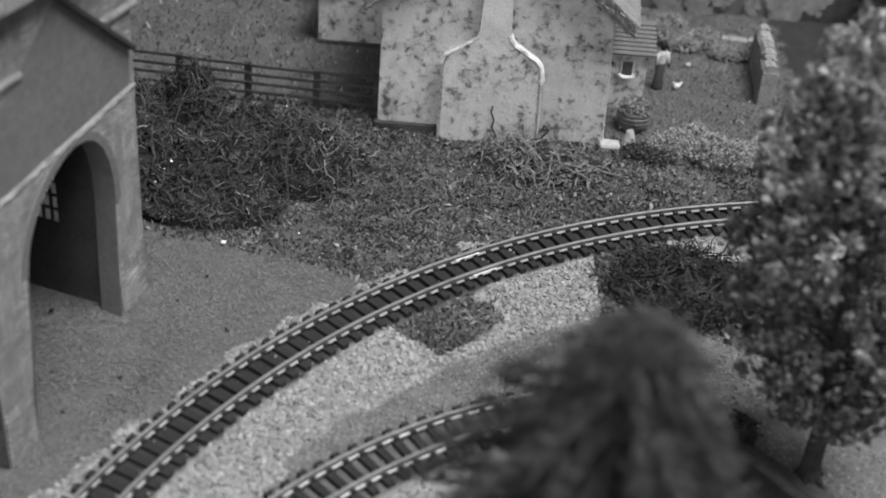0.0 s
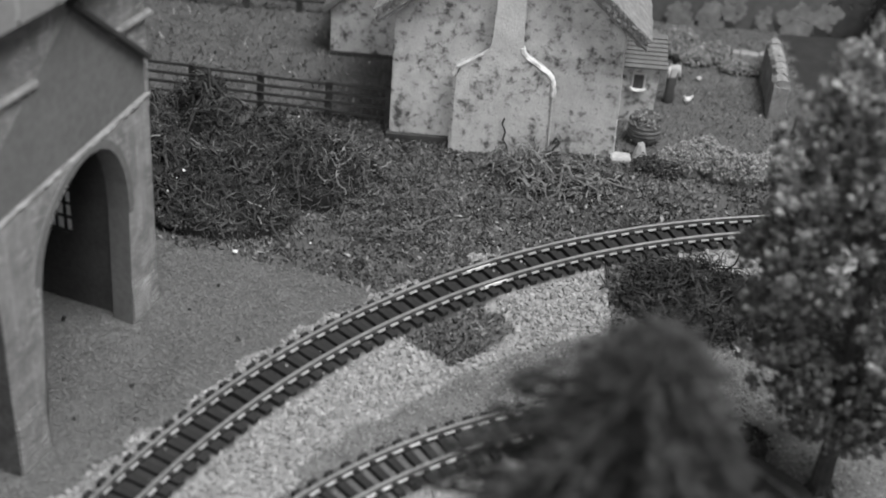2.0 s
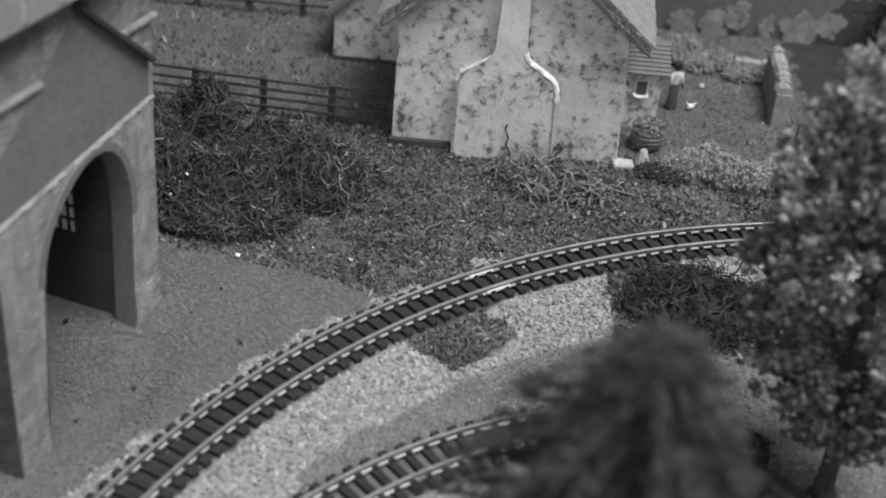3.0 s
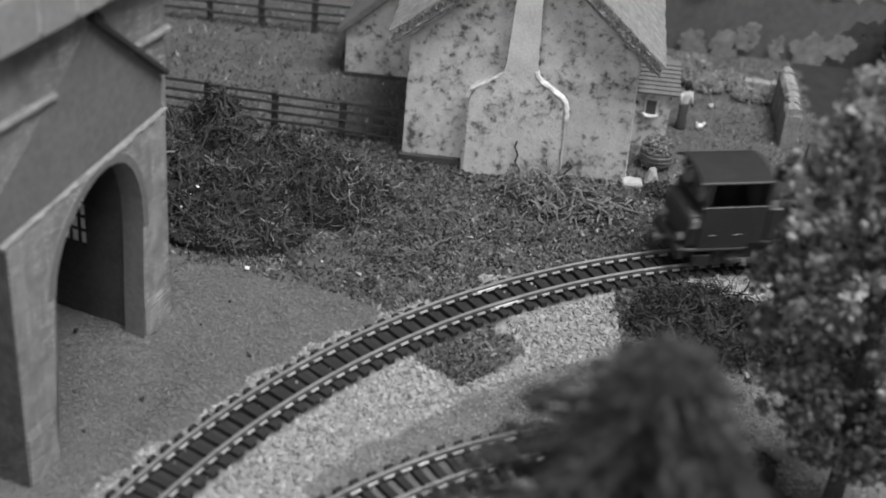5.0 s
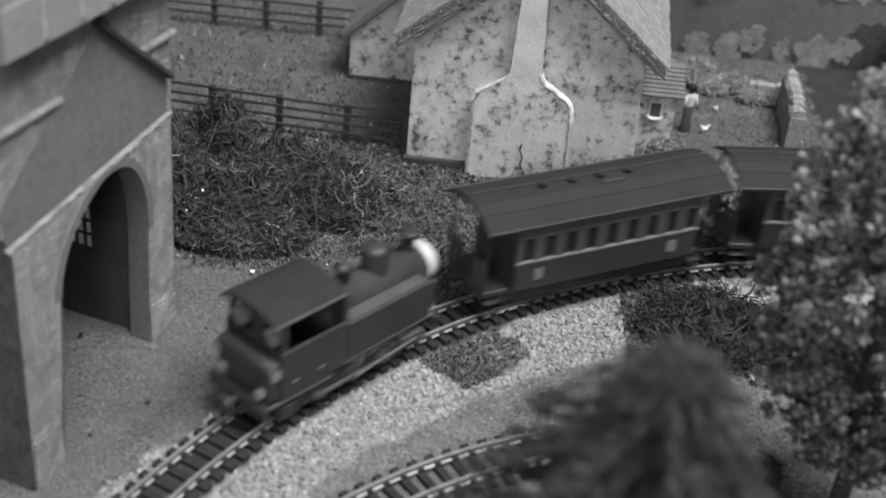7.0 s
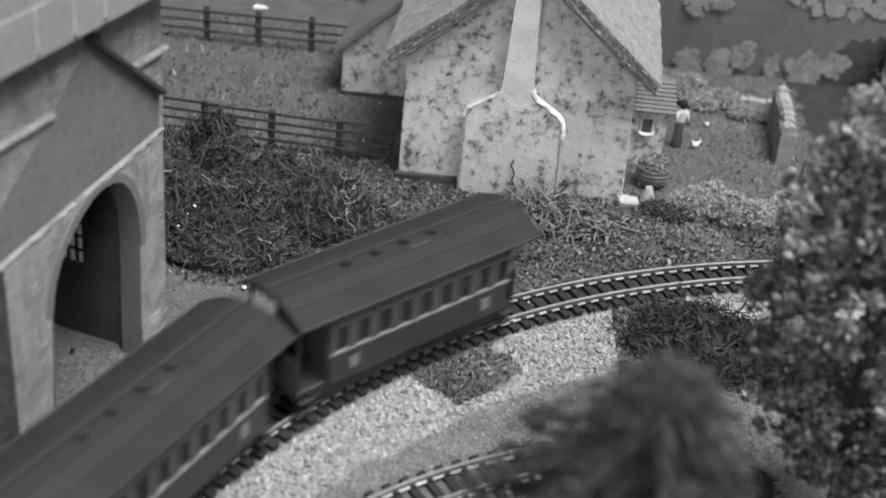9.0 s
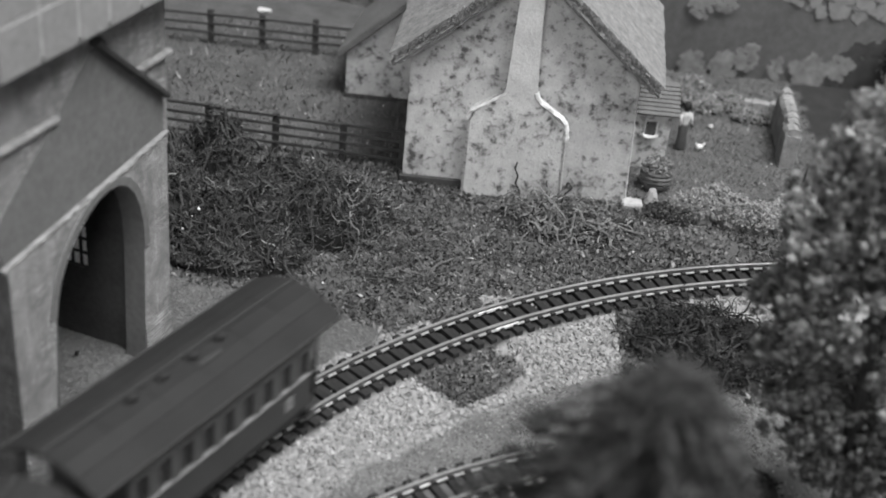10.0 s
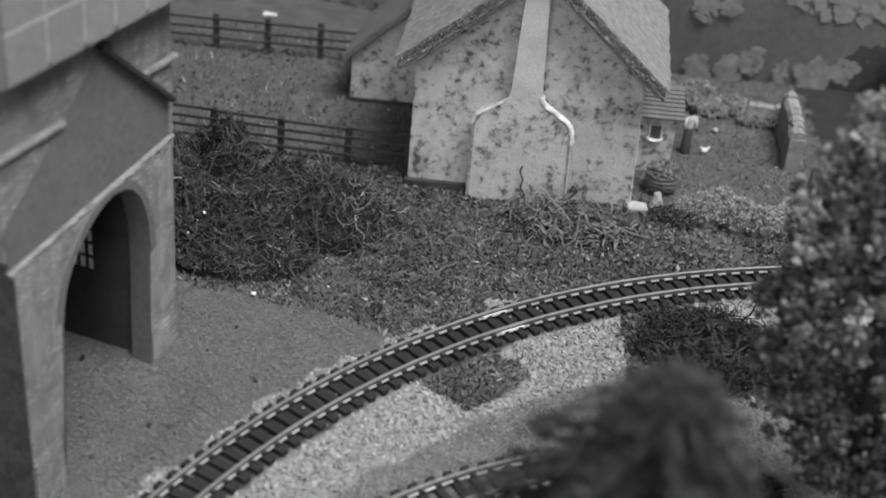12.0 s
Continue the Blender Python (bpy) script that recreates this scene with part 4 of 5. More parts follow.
def build_bush(label, cx, cy, rx, ry, h, count, mat, seed, length=7.0, radius=0.27, curl=0.5, category="bush", pale=0, core=True, flock=1.0):
    """Lichen-like fibre heaped over a lumpy mound, near-black for the shade within: arching stems, curled twigs, small
    flock in the hollows.
    """
    rng = np.random.default_rng(seed)
    root = thing("bush", label, category, cx, cy, 0)

    def surface(x, y):
        d = dome(x, y, 0, 0, rx * 1.1, ry * 1.1, h)
        lump = np.array([0.74 + 1.15 * noise.noise((p * 0.085, q * 0.085, seed * 1.7)) + 0.4 * noise.noise((p * 0.21, q * 0.21, seed * 2.9))
                         for p, q in zip(np.atleast_1d(x), np.atleast_1d(y))])
        return np.maximum(d * np.clip(lump, 0.08, 1.35), 0.0)

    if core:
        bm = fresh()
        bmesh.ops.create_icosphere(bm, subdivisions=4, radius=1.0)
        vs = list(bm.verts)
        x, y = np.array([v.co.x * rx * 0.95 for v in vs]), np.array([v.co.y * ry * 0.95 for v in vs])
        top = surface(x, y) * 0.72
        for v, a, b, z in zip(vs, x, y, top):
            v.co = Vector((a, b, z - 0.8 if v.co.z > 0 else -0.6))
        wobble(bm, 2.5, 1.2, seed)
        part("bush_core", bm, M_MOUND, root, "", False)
    stems = max(12, count // 40)
    sa, sk = rng.uniform(0, 2 * pi, stems), np.sqrt(rng.uniform(0, 0.85, stems))
    sx, sy = sk * np.cos(sa) * rx, sk * np.sin(sa) * ry
    way = rng.uniform(0, 2 * pi, stems)
    reach = rng.uniform(8, 17, stems)
    for k in range(stems):
        q = np.linspace(-0.5, 0.5, 7)
        px, py = sx[k] + np.cos(way[k]) * reach[k] * q + rng.normal(0, 0.6, 7), sy[k] + np.sin(way[k]) * reach[k] * q + rng.normal(0, 0.6, 7)
        pz = np.maximum(surface(px, py) + 0.6 - 4.0 * q * q + rng.normal(0, 0.4, 7), 0.1)
        pts = list(zip(px, py, pz))
        bm = fresh()
        for a, b in zip(pts, pts[1:]):
            rod(bm, a, b, radius * 1.5, radius * 1.3, 5)
        part("stem", bm, mat, root)
    # twigs gather in tufts
    tufts = max(20, count // 9)
    a, k = rng.uniform(0, 2 * pi, tufts), np.sqrt(rng.uniform(0, 1, tufts))
    pick = rng.integers(0, tufts, count)
    x = (k * np.cos(a) * rx)[pick] + rng.normal(0, 1.3, count)
    y = (k * np.sin(a) * ry)[pick] + rng.normal(0, 1.3, count)
    s = surface(x, y)
    open_ = s > dome(x, y, 0, 0, rx * 1.1, ry * 1.1, h) * rng.uniform(0.3, 0.75, count)
    x, y, s = x[open_], y[open_], s[open_]
    z = np.maximum(s * rng.uniform(0.75, 1.0, len(s)) + 0.2, 0.1)
    v, f = strands(rng, np.stack([x, y, z], 1), length, 6, radius, curl, 0.05, 0.45)
    v[:, 2] = np.maximum(v[:, 2], -0.2)
    tagged(mesh_part("twig_tangle", v, f, mat, root), kind="stuff")
    m = int(count * 2 * flock)
    a, k = rng.uniform(0, 2 * pi, m), np.sqrt(rng.uniform(0, 1, m))
    x, y = k * np.cos(a) * rx * 1.03, k * np.sin(a) * ry * 1.03
    z = surface(x, y) * rng.uniform(0.6, 0.9, m) + 0.1
    v, f = pieces(LEAF_V, LEAF_F, np.stack([x, y, z], 1), rng.uniform(0.4, 0.95, m), random_turns(rng, m))
    tagged(mesh_part("leaf_flock", v, f, mat, root), kind="stuff")
    if pale:
        a, k = rng.uniform(-1.5, 0.9, pale), np.sqrt(rng.uniform(0.05, 1, pale))
        x, y = k * np.cos(a) * rx, k * np.sin(a) * ry
        z = surface(x, y) + 0.3
        v, f = strands(rng, np.stack([x, y, z], 1), length, 6, radius * 1.15, curl, 0.08)
        tagged(mesh_part("pale_tangle", v, f, M_TWIG_PALE, root, "pale curled twigs"), kind="stuff")
    return root


def build_wire():
    """A stray looped tendril."""
    bm = fresh()
    pts = [(7 * cos(a) * (1 + 0.15 * sin(3 * a)), 2.5 * sin(a), 7.5 + 5 * sin(a) + 0.5 * sin(5 * a)) for a in np.linspace(-0.6, 5.2, 26)]
    for a, b in zip(pts, pts[1:]):
        rod(bm, a, b, 0.2, 0.2, 5)
    ob = tagged(part("tendril", bm, M_TWIG_PALE), "thin pale looped tendril rising from the bushes", "plant")
    ob.matrix_basis = pose(-71 * MM, 404 * MM, 0)


build_wire()
BUSH = "dark tangled bush of curled fibre by the fence"
build_bush(BUSH, -88, 409, 20, 12, 18, 800, M_TWIG, 11)
build_bush(BUSH, -62, 396, 20, 13, 7.5, 640, M_TWIG, 2)
build_bush("tangled bush with pale curled twigs beside the cottage", -36, 374, 20, 19, 17, 900, M_TWIG, 3, pale=120)
build_bush("dark tangled bush at the edge of the turf", -66, 347, 25, 13, 11, 800, M_TWIG, 4, pale=24)
build_bush("dark tangled bush behind the gatehouse", -88, 374, 18, 20, 13, 720, M_TWIG, 5, pale=20)
build_bush("dark tangled bush in the midst of the thicket", -60, 371, 15, 13, 13, 420, M_TWIG, 8, pale=12)
build_bush("thin grey tangle spreading over the bank", -12, 362, 20, 24, 5.0, 420, M_TWIG_MID, 9, 5.0, 0.19, 0.5, "bush", 0, False, 2.0)
build_bush("pale springy tangle of fibre under the cottage wall", 42, 389, 27, 12, 6.5, 640, M_TWIG_PALE, 6, 8.0, 0.34, 0.75, "bush", 0, True, 0.3)
build_bush("very dark tangled bush inside the curve", 83, 322, 24, 20, 8, 760, M_TWIG_DARK, 7, 8.0, 0.33)


def foam(name, label, category, spots, size, count, mat, seed):
    """Foam foliage heaped over spots (x, y, rx, ry, h)."""
    rng = np.random.default_rng(seed)
    x0, y0 = spots[0][0], spots[0][1]
    root = thing(name, label, category, x0, y0, 0)
    vs, fs, base = [], [], 0
    for cx, cy, rx, ry, h in spots:
        # small sprigs, each a tuft of leaves about one point of the heap
        m = int(count * rx * ry / 60.0)
        a, k = rng.uniform(0, 2 * pi, m), np.sqrt(rng.uniform(0, 1, m))
        sx, sy = cx + k * np.cos(a) * rx, cy + k * np.sin(a) * ry
        sz = dome(sx, sy, cx, cy, rx * 1.05, ry * 1.05, h) * rng.uniform(0.55, 1.08, m)
        n = m * 9
        pick = np.arange(n) % m
        spread = size * 0.85
        p = np.stack([sx[pick] - x0 + rng.normal(0, spread, n), sy[pick] - y0 + rng.normal(0, spread, n), np.maximum(sz[pick] + rng.normal(0, spread, n), 0.1)], 1)
        v, f = pieces(STONE_V * (1, 1, 0.8), OCTA_F, p, rng.uniform(0.45, 1.0, n) * size, random_turns(rng, n), 0.45, rng)
        vs.append(v)
        fs.append(f + base)
        base += len(v)
    tagged(mesh_part("foliage", np.concatenate(vs), np.concatenate(fs), mat, root), kind="stuff")
    # core in near-black for inner shade, except the hedge's paler one
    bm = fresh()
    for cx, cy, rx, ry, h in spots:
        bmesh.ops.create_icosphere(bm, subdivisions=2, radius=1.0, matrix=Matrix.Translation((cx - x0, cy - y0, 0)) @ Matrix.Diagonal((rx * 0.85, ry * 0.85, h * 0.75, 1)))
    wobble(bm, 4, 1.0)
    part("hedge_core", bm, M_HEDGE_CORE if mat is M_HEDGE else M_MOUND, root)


foam("hedge", "low pale foam hedge along the garden", "hedge", [(84, 409, 4, 3, 5), (91, 404, 7, 6, 11), (98, 411, 6, 5, 10), (103, 402, 7, 6, 11), (111, 400, 7, 6, 10), (118, 404, 6, 6, 8), (124, 411, 6, 5, 8), (131, 417, 6, 5, 9)], 0.6, 420, M_HEDGE, 21)
foam("flower_bed", "rough pale flower bed at the back of the garden", "flower bed", [(97, 505, 7, 6, 7), (106, 500, 8, 7, 5), (115, 503, 8, 6, 7), (122, 494, 6, 6, 5), (129, 493, 4, 5, 5), (102, 515, 8, 6, 8)], 0.6, 240, M_BED, 22)
foam("shrub", "tall dark shrub by the painted board", "shrub", [(192, 528, 9, 6, 34), (196, 530, 7, 5, 44)], 1.3, 90, M_TWIG_DARK, 24)
foam("shrub", "low dark plant beside the white step", "plant", [(77, 402, 6, 4, 5), (84, 399, 5, 4, 4)], 0.6, 200, M_TWIG, 25)
foam("weeds", "dark low weeds beneath the tree", "plant", [(91, 255, 3, 2.5, 7), (90, 262, 2, 2, 4)], 0.8, 90, M_TWIG_DARK, 23)


def scatter(name, label, kinds, count, box4, base_v, base_f, size, mat, seed, lift=0.0, upright=False, jitter=0.4, clump=0.0):
    rng = np.random.default_rng(seed)
    x0, x1, y0, y1 = box4
    px, py = rng.uniform(x0, x1, count), rng.uniform(y0, y1, count)
    keep = [(x, y, height(x, y) + lift) for x, y in zip(px, py) if zone(x, y) in kinds and (not clump or noise.noise((x * 0.045, y * 0.045, seed)) + 0.5 * noise.noise((x * 0.16, y * 0.16, seed)) > rng.uniform(-1, 1) * 0.35 + clump)]
    p = np.array(keep)
    n = len(p)
    t = upright_turns(rng, n) if upright else random_turns(rng, n)
    v, f = pieces(base_v, base_f, p, rng.uniform(*size, n), t, jitter, rng)
    ob = mesh_part(name, v, f, mat)
    tagged(ob, label, name, "", "stuff")


scatter("ballast", "pale crushed stone ballast around the track", ("gravel",), 36000, (-110, 112, 190, 356), STONE_V, OCTA_F, (0.6, 1.25), M_STONE, 31, 0.15)
scatter("ballast", "pale stones strewn between the sleepers", ("bed", "bed2"), 2600, (-110, 200, 190, 385), OCTA_V, OCTA_F, (0.3, 0.6), M_STONE, 32, 0.95)
scatter("scrub", "dark flock and litter on the bank", ("scrub",), 56000, (-125, 190, 278, 424), CHIP_V, LEAF_F, (0.6, 1.6), M_SCRUB, 33, 0.5, clump=-0.12)
scatter("dry_litter", "paler dry flock in patches on the bank", ("scrub",), 60000, (-125, 190, 278, 424), CHIP_V, LEAF_F, (0.6, 1.5), M_DRY, 41, 0.4, clump=0.16)
scatter("scrub_grass", "short dark grass tufts on the bank", ("scrub",), 40000, (-125, 190, 285, 424), BLADE_V, BLADE_F, (0.6, 1.7), M_SCRUB, 34, 0.0, True, clump=-0.05)
scatter("turf", "short pale static turf before the gatehouse", ("turf",), 95000, (-125, 10, 190, 340), FIBRE_V, FIBRE_F, (0.6, 1.7), M_TURF, 35, 0.12, True, 0.25)
scatter("meadow_grass", "dark rough meadow grass behind the fence", ("meadow",), 42000, (-170, 200, 262, 545), BLADE_V, BLADE_F, (0.8, 2.0), M_LAWN, 36, 0.0, True)
scatter("lawn", "dark garden flock with pale flecks", ("garden",), 30000, (66, 210, 405, 540), BLADE_V, BLADE_F, (0.5, 1.2), M_LAWN, 37, 0.0, True)
scatter("path_grit", "fine grit on the trodden strip", ("path",), 30000, (-40, 150, 200, 300), OCTA_V, OCTA_F, (0.25, 0.6), M_GRIT, 38, 0.05)


def build_flecks():
    rng = np.random.default_rng(44)
    n = 34
    p = np.stack([rng.uniform(-95, 140, n), rng.uniform(300, 470, n), np.zeros(n)], 1)
    p[:, 2] = [height(x, y) + 0.8 for x, y, _ in p]
    p = np.concatenate([p, np.array([(-56.3, 327.5, 0.8), (-78, 349, 12), (-80, 344, 10), (-77, 354, 12), (105.5, 480, 1.2)])])
    v, f = pieces(OCTA_V, OCTA_F, p, np.concatenate([rng.uniform(0.25, 0.6, n), [1.0, 0.45, 0.55, 0.5, 1.2]]), random_turns(rng, n + 5), 0.5, rng)
    tagged(mesh_part("pale_flecks", v, f, M_WHITE), "stray white flecks lying on the scenery", "litter", "", "stuff")


build_flecks()

bm = box(fresh(), -3.2, 3.2, -1.6, 1.6, -0.2, 2.0, 0.8)
wobble(bm, 3, 0.8)
ob = tagged(part("stone", bm, M_WHITE), "white stone lying beyond the far fence", "stone")
ob.matrix_basis = pose(-90 * MM, 558 * MM, 0, 0, 0, -8)
bm = rod(fresh(), (0, 0, -0.5), (0.6, 0, 13), 0.45, 0.35, 6)
ob = tagged(part("stake", bm, M_TIMBER), "thin dark stake at the garden's corner", "stake")
ob.matrix_basis = pose(133 * MM, 431 * MM, 0)
bm = rod(fresh(), (0, 0, -0.5), (-0.5, 0, 17), 0.6, 0.45, 6)
ob = tagged(part("stake", bm, M_LEDGE), "thin pale stake before the painted board", "stake")
ob.matrix_basis = pose(189 * MM, 529 * MM, 0)


def build_edging():
    """A low smooth strip between the trodden ground and the soil darkened for the fir's shade."""
    bm = fresh()
    m = Matrix.Translation((97, 244.5, 0)) @ Matrix.Rotation(radians(-43.0), 4, "Z")
    box(bm, -24, 40, -2.6, 2.6, -1.0, 0.9, 0.3, m)
    bmesh.ops.subdivide_edges(bm, edges=bm.edges, cuts=3)
    wobble(bm, 9, 0.5)
    tagged(part("edging_strip", bm, M_EDGING), "low smooth grey edging strip beside the tree", "edging", "", "structure")


build_edging()


def build_clods():
    rng = np.random.default_rng(46)
    p = np.array([(-97, 288, 0.2), (-64, 297, 0.2), (-90, 262, 0.1), (-72, 262, 0.1), (-48, 285, 0.1), (-58, 310, 0.1), (-83, 247, 0.1)])
    v, f = pieces(OCTA_V, OCTA_F, p, rng.uniform(0.5, 1.2, len(p)), random_turns(rng, len(p)), 0.5, rng)
    tagged(mesh_part("dark_clods", v, f, M_MOUND), "small dark clods lying on the turf", "litter", "", "stuff")


build_clods()


def build_dead_stem(points, x):
    bm = fresh()
    for a, b in zip(points, points[1:]):
        rod(bm, (a[0] - x, 0, a[1]), (b[0] - x, 0, b[1]), 0.38, 0.28, 5)
    ob = tagged(part("dead_stem", bm, M_BARK), "thin dark dead stem against the cottage wall", "plant", "stems against the wall")
    ob.matrix_basis = pose(x * MM, 403.4 * MM, 0)


build_dead_stem([(27.5, -0.5), (26.6, 4.0), (25.0, 6.5), (25.6, 9.5), (24.2, 12.5), (24.8, 15.0)], 26.0)
build_dead_stem([(42.0, -0.5), (43.0, 4.5), (45.2, 7.0), (43.4, 9.0), (42.6, 6.5)], 43.0)


# ---------------------------------------------------------------- trees
def build_tree():
    rng = np.random.default_rng(51)
    t = thing("tree", "broadleaf tree with a dark trunk and pale-tipped foam foliage", "tree", 104.6, 243.5, 0)
    spine = [(0, 0, -1, 3.6), (-0.2, 0.2, 3, 2.5), (-0.3, 0.6, 16, 2.2), (-1.8, 1.2, 40, 2.0), (-5, 2, 65, 1.6), (-9, 3, 90, 1.0), (-14, 4, 112, 0.5)]
    zs = [q[2] for q in spine]

    def axis(z):
        return np.array((np.interp(z, zs, [q[0] for q in spine]), np.interp(z, zs, [q[1] for q in spine]), z))

    bm = fresh()
    for a, b in zip(spine, spine[1:]):
        rod(bm, a[:3], b[:3], a[3], b[3], 9)
    for k in range(5):
        a = k * 1.26 + 0.4
        rod(bm, (0.4 * cos(a), 0.4 * sin(a), 3.5), (4.6 * cos(a), 4.6 * sin(a), -0.6), 1.6, 0.5, 6)
    wobble(bm, 4, 0.5)
    part("trunk", bm, M_BARK, t, "dark rough trunk with spreading roots")
    tips = []
    count = 210
    for i in range(count):
        z = 19 + 97 * (i + 0.5) / count
        rad = float(np.interp(z, [14, 19, 26, 34, 42, 57, 72, 84, 100, 110, 118], [5, 8, 11.5, 17, 22.5, 25, 23.5, 20, 12.5, 6.5, 1]))
        a = i * 2.4 + rng.uniform(-0.4, 0.4)
        c = axis(z)
        tips.append((c - (0, 0, 5), c + np.array((rad * cos(a), rad * sin(a), rng.uniform(-2, 3)))))
    for a, b in tips[::4]:
        bm = rod(fresh(), tuple(a), tuple(a + (b - a) * 0.85), 0.75, 0.3, 5)
        part("limb", bm, M_BARK, t)
    # foam lumps on the twigs: each a cluster of leaf clods that point up and outwards
    ps, ss, ds = [], [], []
    for a, b in tips:
        out = b - a
        out = out / np.linalg.norm(out)
        for _ in range(5):
            f = rng.uniform(0.45, 1.06)
            puff = a + (b - a) * f + rng.normal(0, 1.0, 3) * (2.2, 2.2, 2.0)
            if puff[2] < 18 + 3 * rng.random():
                continue
            # a cleft in the crown bares the trunk
            bare = abs(atan2(out[1], out[0]) + 1.9) < 0.42 and 36 < puff[2] < 88
            if bare and rng.random() < 0.75:
                continue
            for _ in range(int(rng.integers(10, 21))):
                ps.append(puff + rng.normal(0, 1.15, 3))
                ss.append(rng.uniform(0.55, 1.3))
                d = out * (1, 1, 0.2) + np.array((0, 0, 0.7)) + rng.normal(0, 0.45, 3)
                ds.append(d / np.linalg.norm(d))
    p, d, size = np.array(ps), np.array(ds), np.array(ss)
    side = np.cross(d, rng.normal(size=d.shape))
    side /= np.linalg.norm(side, axis=1, keepdims=True)
    turn = np.stack([d, side, np.cross(d, side)], 2)
    # pale tips thicken with height, putting the light from above into colour
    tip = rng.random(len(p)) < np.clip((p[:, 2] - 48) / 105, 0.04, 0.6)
    for name, mat, pick, note in (("crown", M_LEAF, ~tip, "grey foam foliage"), ("crown_lit_tips", M_LEAF_TIP, tip, "pale leaf tips, thickest at the lit top")):
        v, f = pieces(OCTA_V * (1.25, 0.85, 0.75), OCTA_F, p[pick] + d[pick] * (0.5 if name == "crown_lit_tips" else 0.0), size[pick], turn[pick], 0.4, rng)
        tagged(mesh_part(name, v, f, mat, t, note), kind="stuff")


build_tree()


def build_fir():
    """Bristly fir: drooping fronds of needles round a stem."""
    rng = np.random.default_rng(61)
    t = thing("fir_tree", "dark bristly fir with drooping fronds", "tree", 37.3, 154, -6)
    bm = fresh()
    rod(bm, (0, 0, -1), (-0.5, -1, 112), 3.2, 0.5, 9)
    part("trunk", bm, M_BARK, t, "dark fir stem")
    bases, dirs, sizes = [], [], []
    core = fresh()
    layers = 15
    for k in range(layers):
        z = 112 - 96 * (k / (layers - 1)) ** 1.05
        reach = 9.5 + 36.5 * ((112 - z) / 96) ** 0.57
        n = int(11 + 9 * (112 - z) / 96)
        off = rng.uniform(0, 6)
        for i in range(n):
            a = off + 2 * pi * i / n + rng.uniform(-0.15, 0.15)
            r = reach * rng.uniform(0.8, 1.12) * (1.01 - 0.16 * cos(a))
            d = np.array((cos(a), sin(a), 0.0))
            side = np.array((-sin(a), cos(a), 0.0))
            m = int(30 + r * 4.5)
            f = rng.uniform(0.08, 1.0, m)
            drop = 3.0 - 13.0 * f ** 1.6 * (r / 30.0) ** 0.6
            p = d[None] * (f * r)[:, None] + np.stack([np.zeros(m), np.zeros(m), z + drop], 1) + side[None] * rng.normal(0, 0.9, (m, 1))
            w = d[None] * rng.uniform(0.5, 1.0, (m, 1)) + side[None] * rng.normal(0, 0.55, (m, 1)) + np.array((0, 0, 1.0))[None] * rng.normal(-0.15, 0.5, (m, 1))
            bases.append(p)
            dirs.append(w / np.linalg.norm(w, axis=1, keepdims=True))
            sizes.append(rng.uniform(2.6, 5.2, m) * (0.7 + 0.3 * min(r / 20, 1)))
            rod(core, (0, 0, z + 2), tuple(d * r * 0.9 + np.array((0, 0, z - 9.5 * (r / 30.0) ** 0.6))), 1.3, 0.5, 5)
    part("fronds", core, M_NEEDLE, t, "dark drooping fronds")
    b, d, s = np.concatenate(bases), np.concatenate(dirs), np.concatenate(sizes)
    side = np.cross(d, rng.normal(size=d.shape))
    side /= np.linalg.norm(side, axis=1, keepdims=True)
    v = np.stack([b - side * 0.28, b + side * 0.28, b + d * s[:, None]], 1).reshape(-1, 3)
    f = np.arange(len(v)).reshape(-1, 3)
    tagged(mesh_part("needles", v, f, M_NEEDLE, t, "dense dark bristles"), kind="stuff")


build_fir()


# ---------------------------------------------------------------- train (local x points along the travel, z up, railhead at 4)
def wheelset(parent, x, r, name="wheelset"):
    bm = fresh()
    rod(bm, (0, -5.5, 0), (0, 5.5, 0), 0.8, 0.8, 8)
    for s in (-1, 1):
        rod(bm, (0, s * 3.9, 0), (0, s * 5.3, 0), r, r, 18)
        rod(bm, (0, s * 3.4, 0), (0, s * 3.9, 0), r + 0.5, r + 0.5, 18)
        for k in range(4):
            a = k * pi / 2
            box(bm, -0.4, 0.4, s * 5.3 - 0.25, s * 5.3 + 0.25, 0.6, r - 0.5, 0.0, Matrix.Rotation(a, 4, "Y"))
    ob = part(name, bm, M_RAIL, parent, "worn steel wheelset")
    ob.location = (x * MM, 0, (4.0 + r) * MM)
    return ob


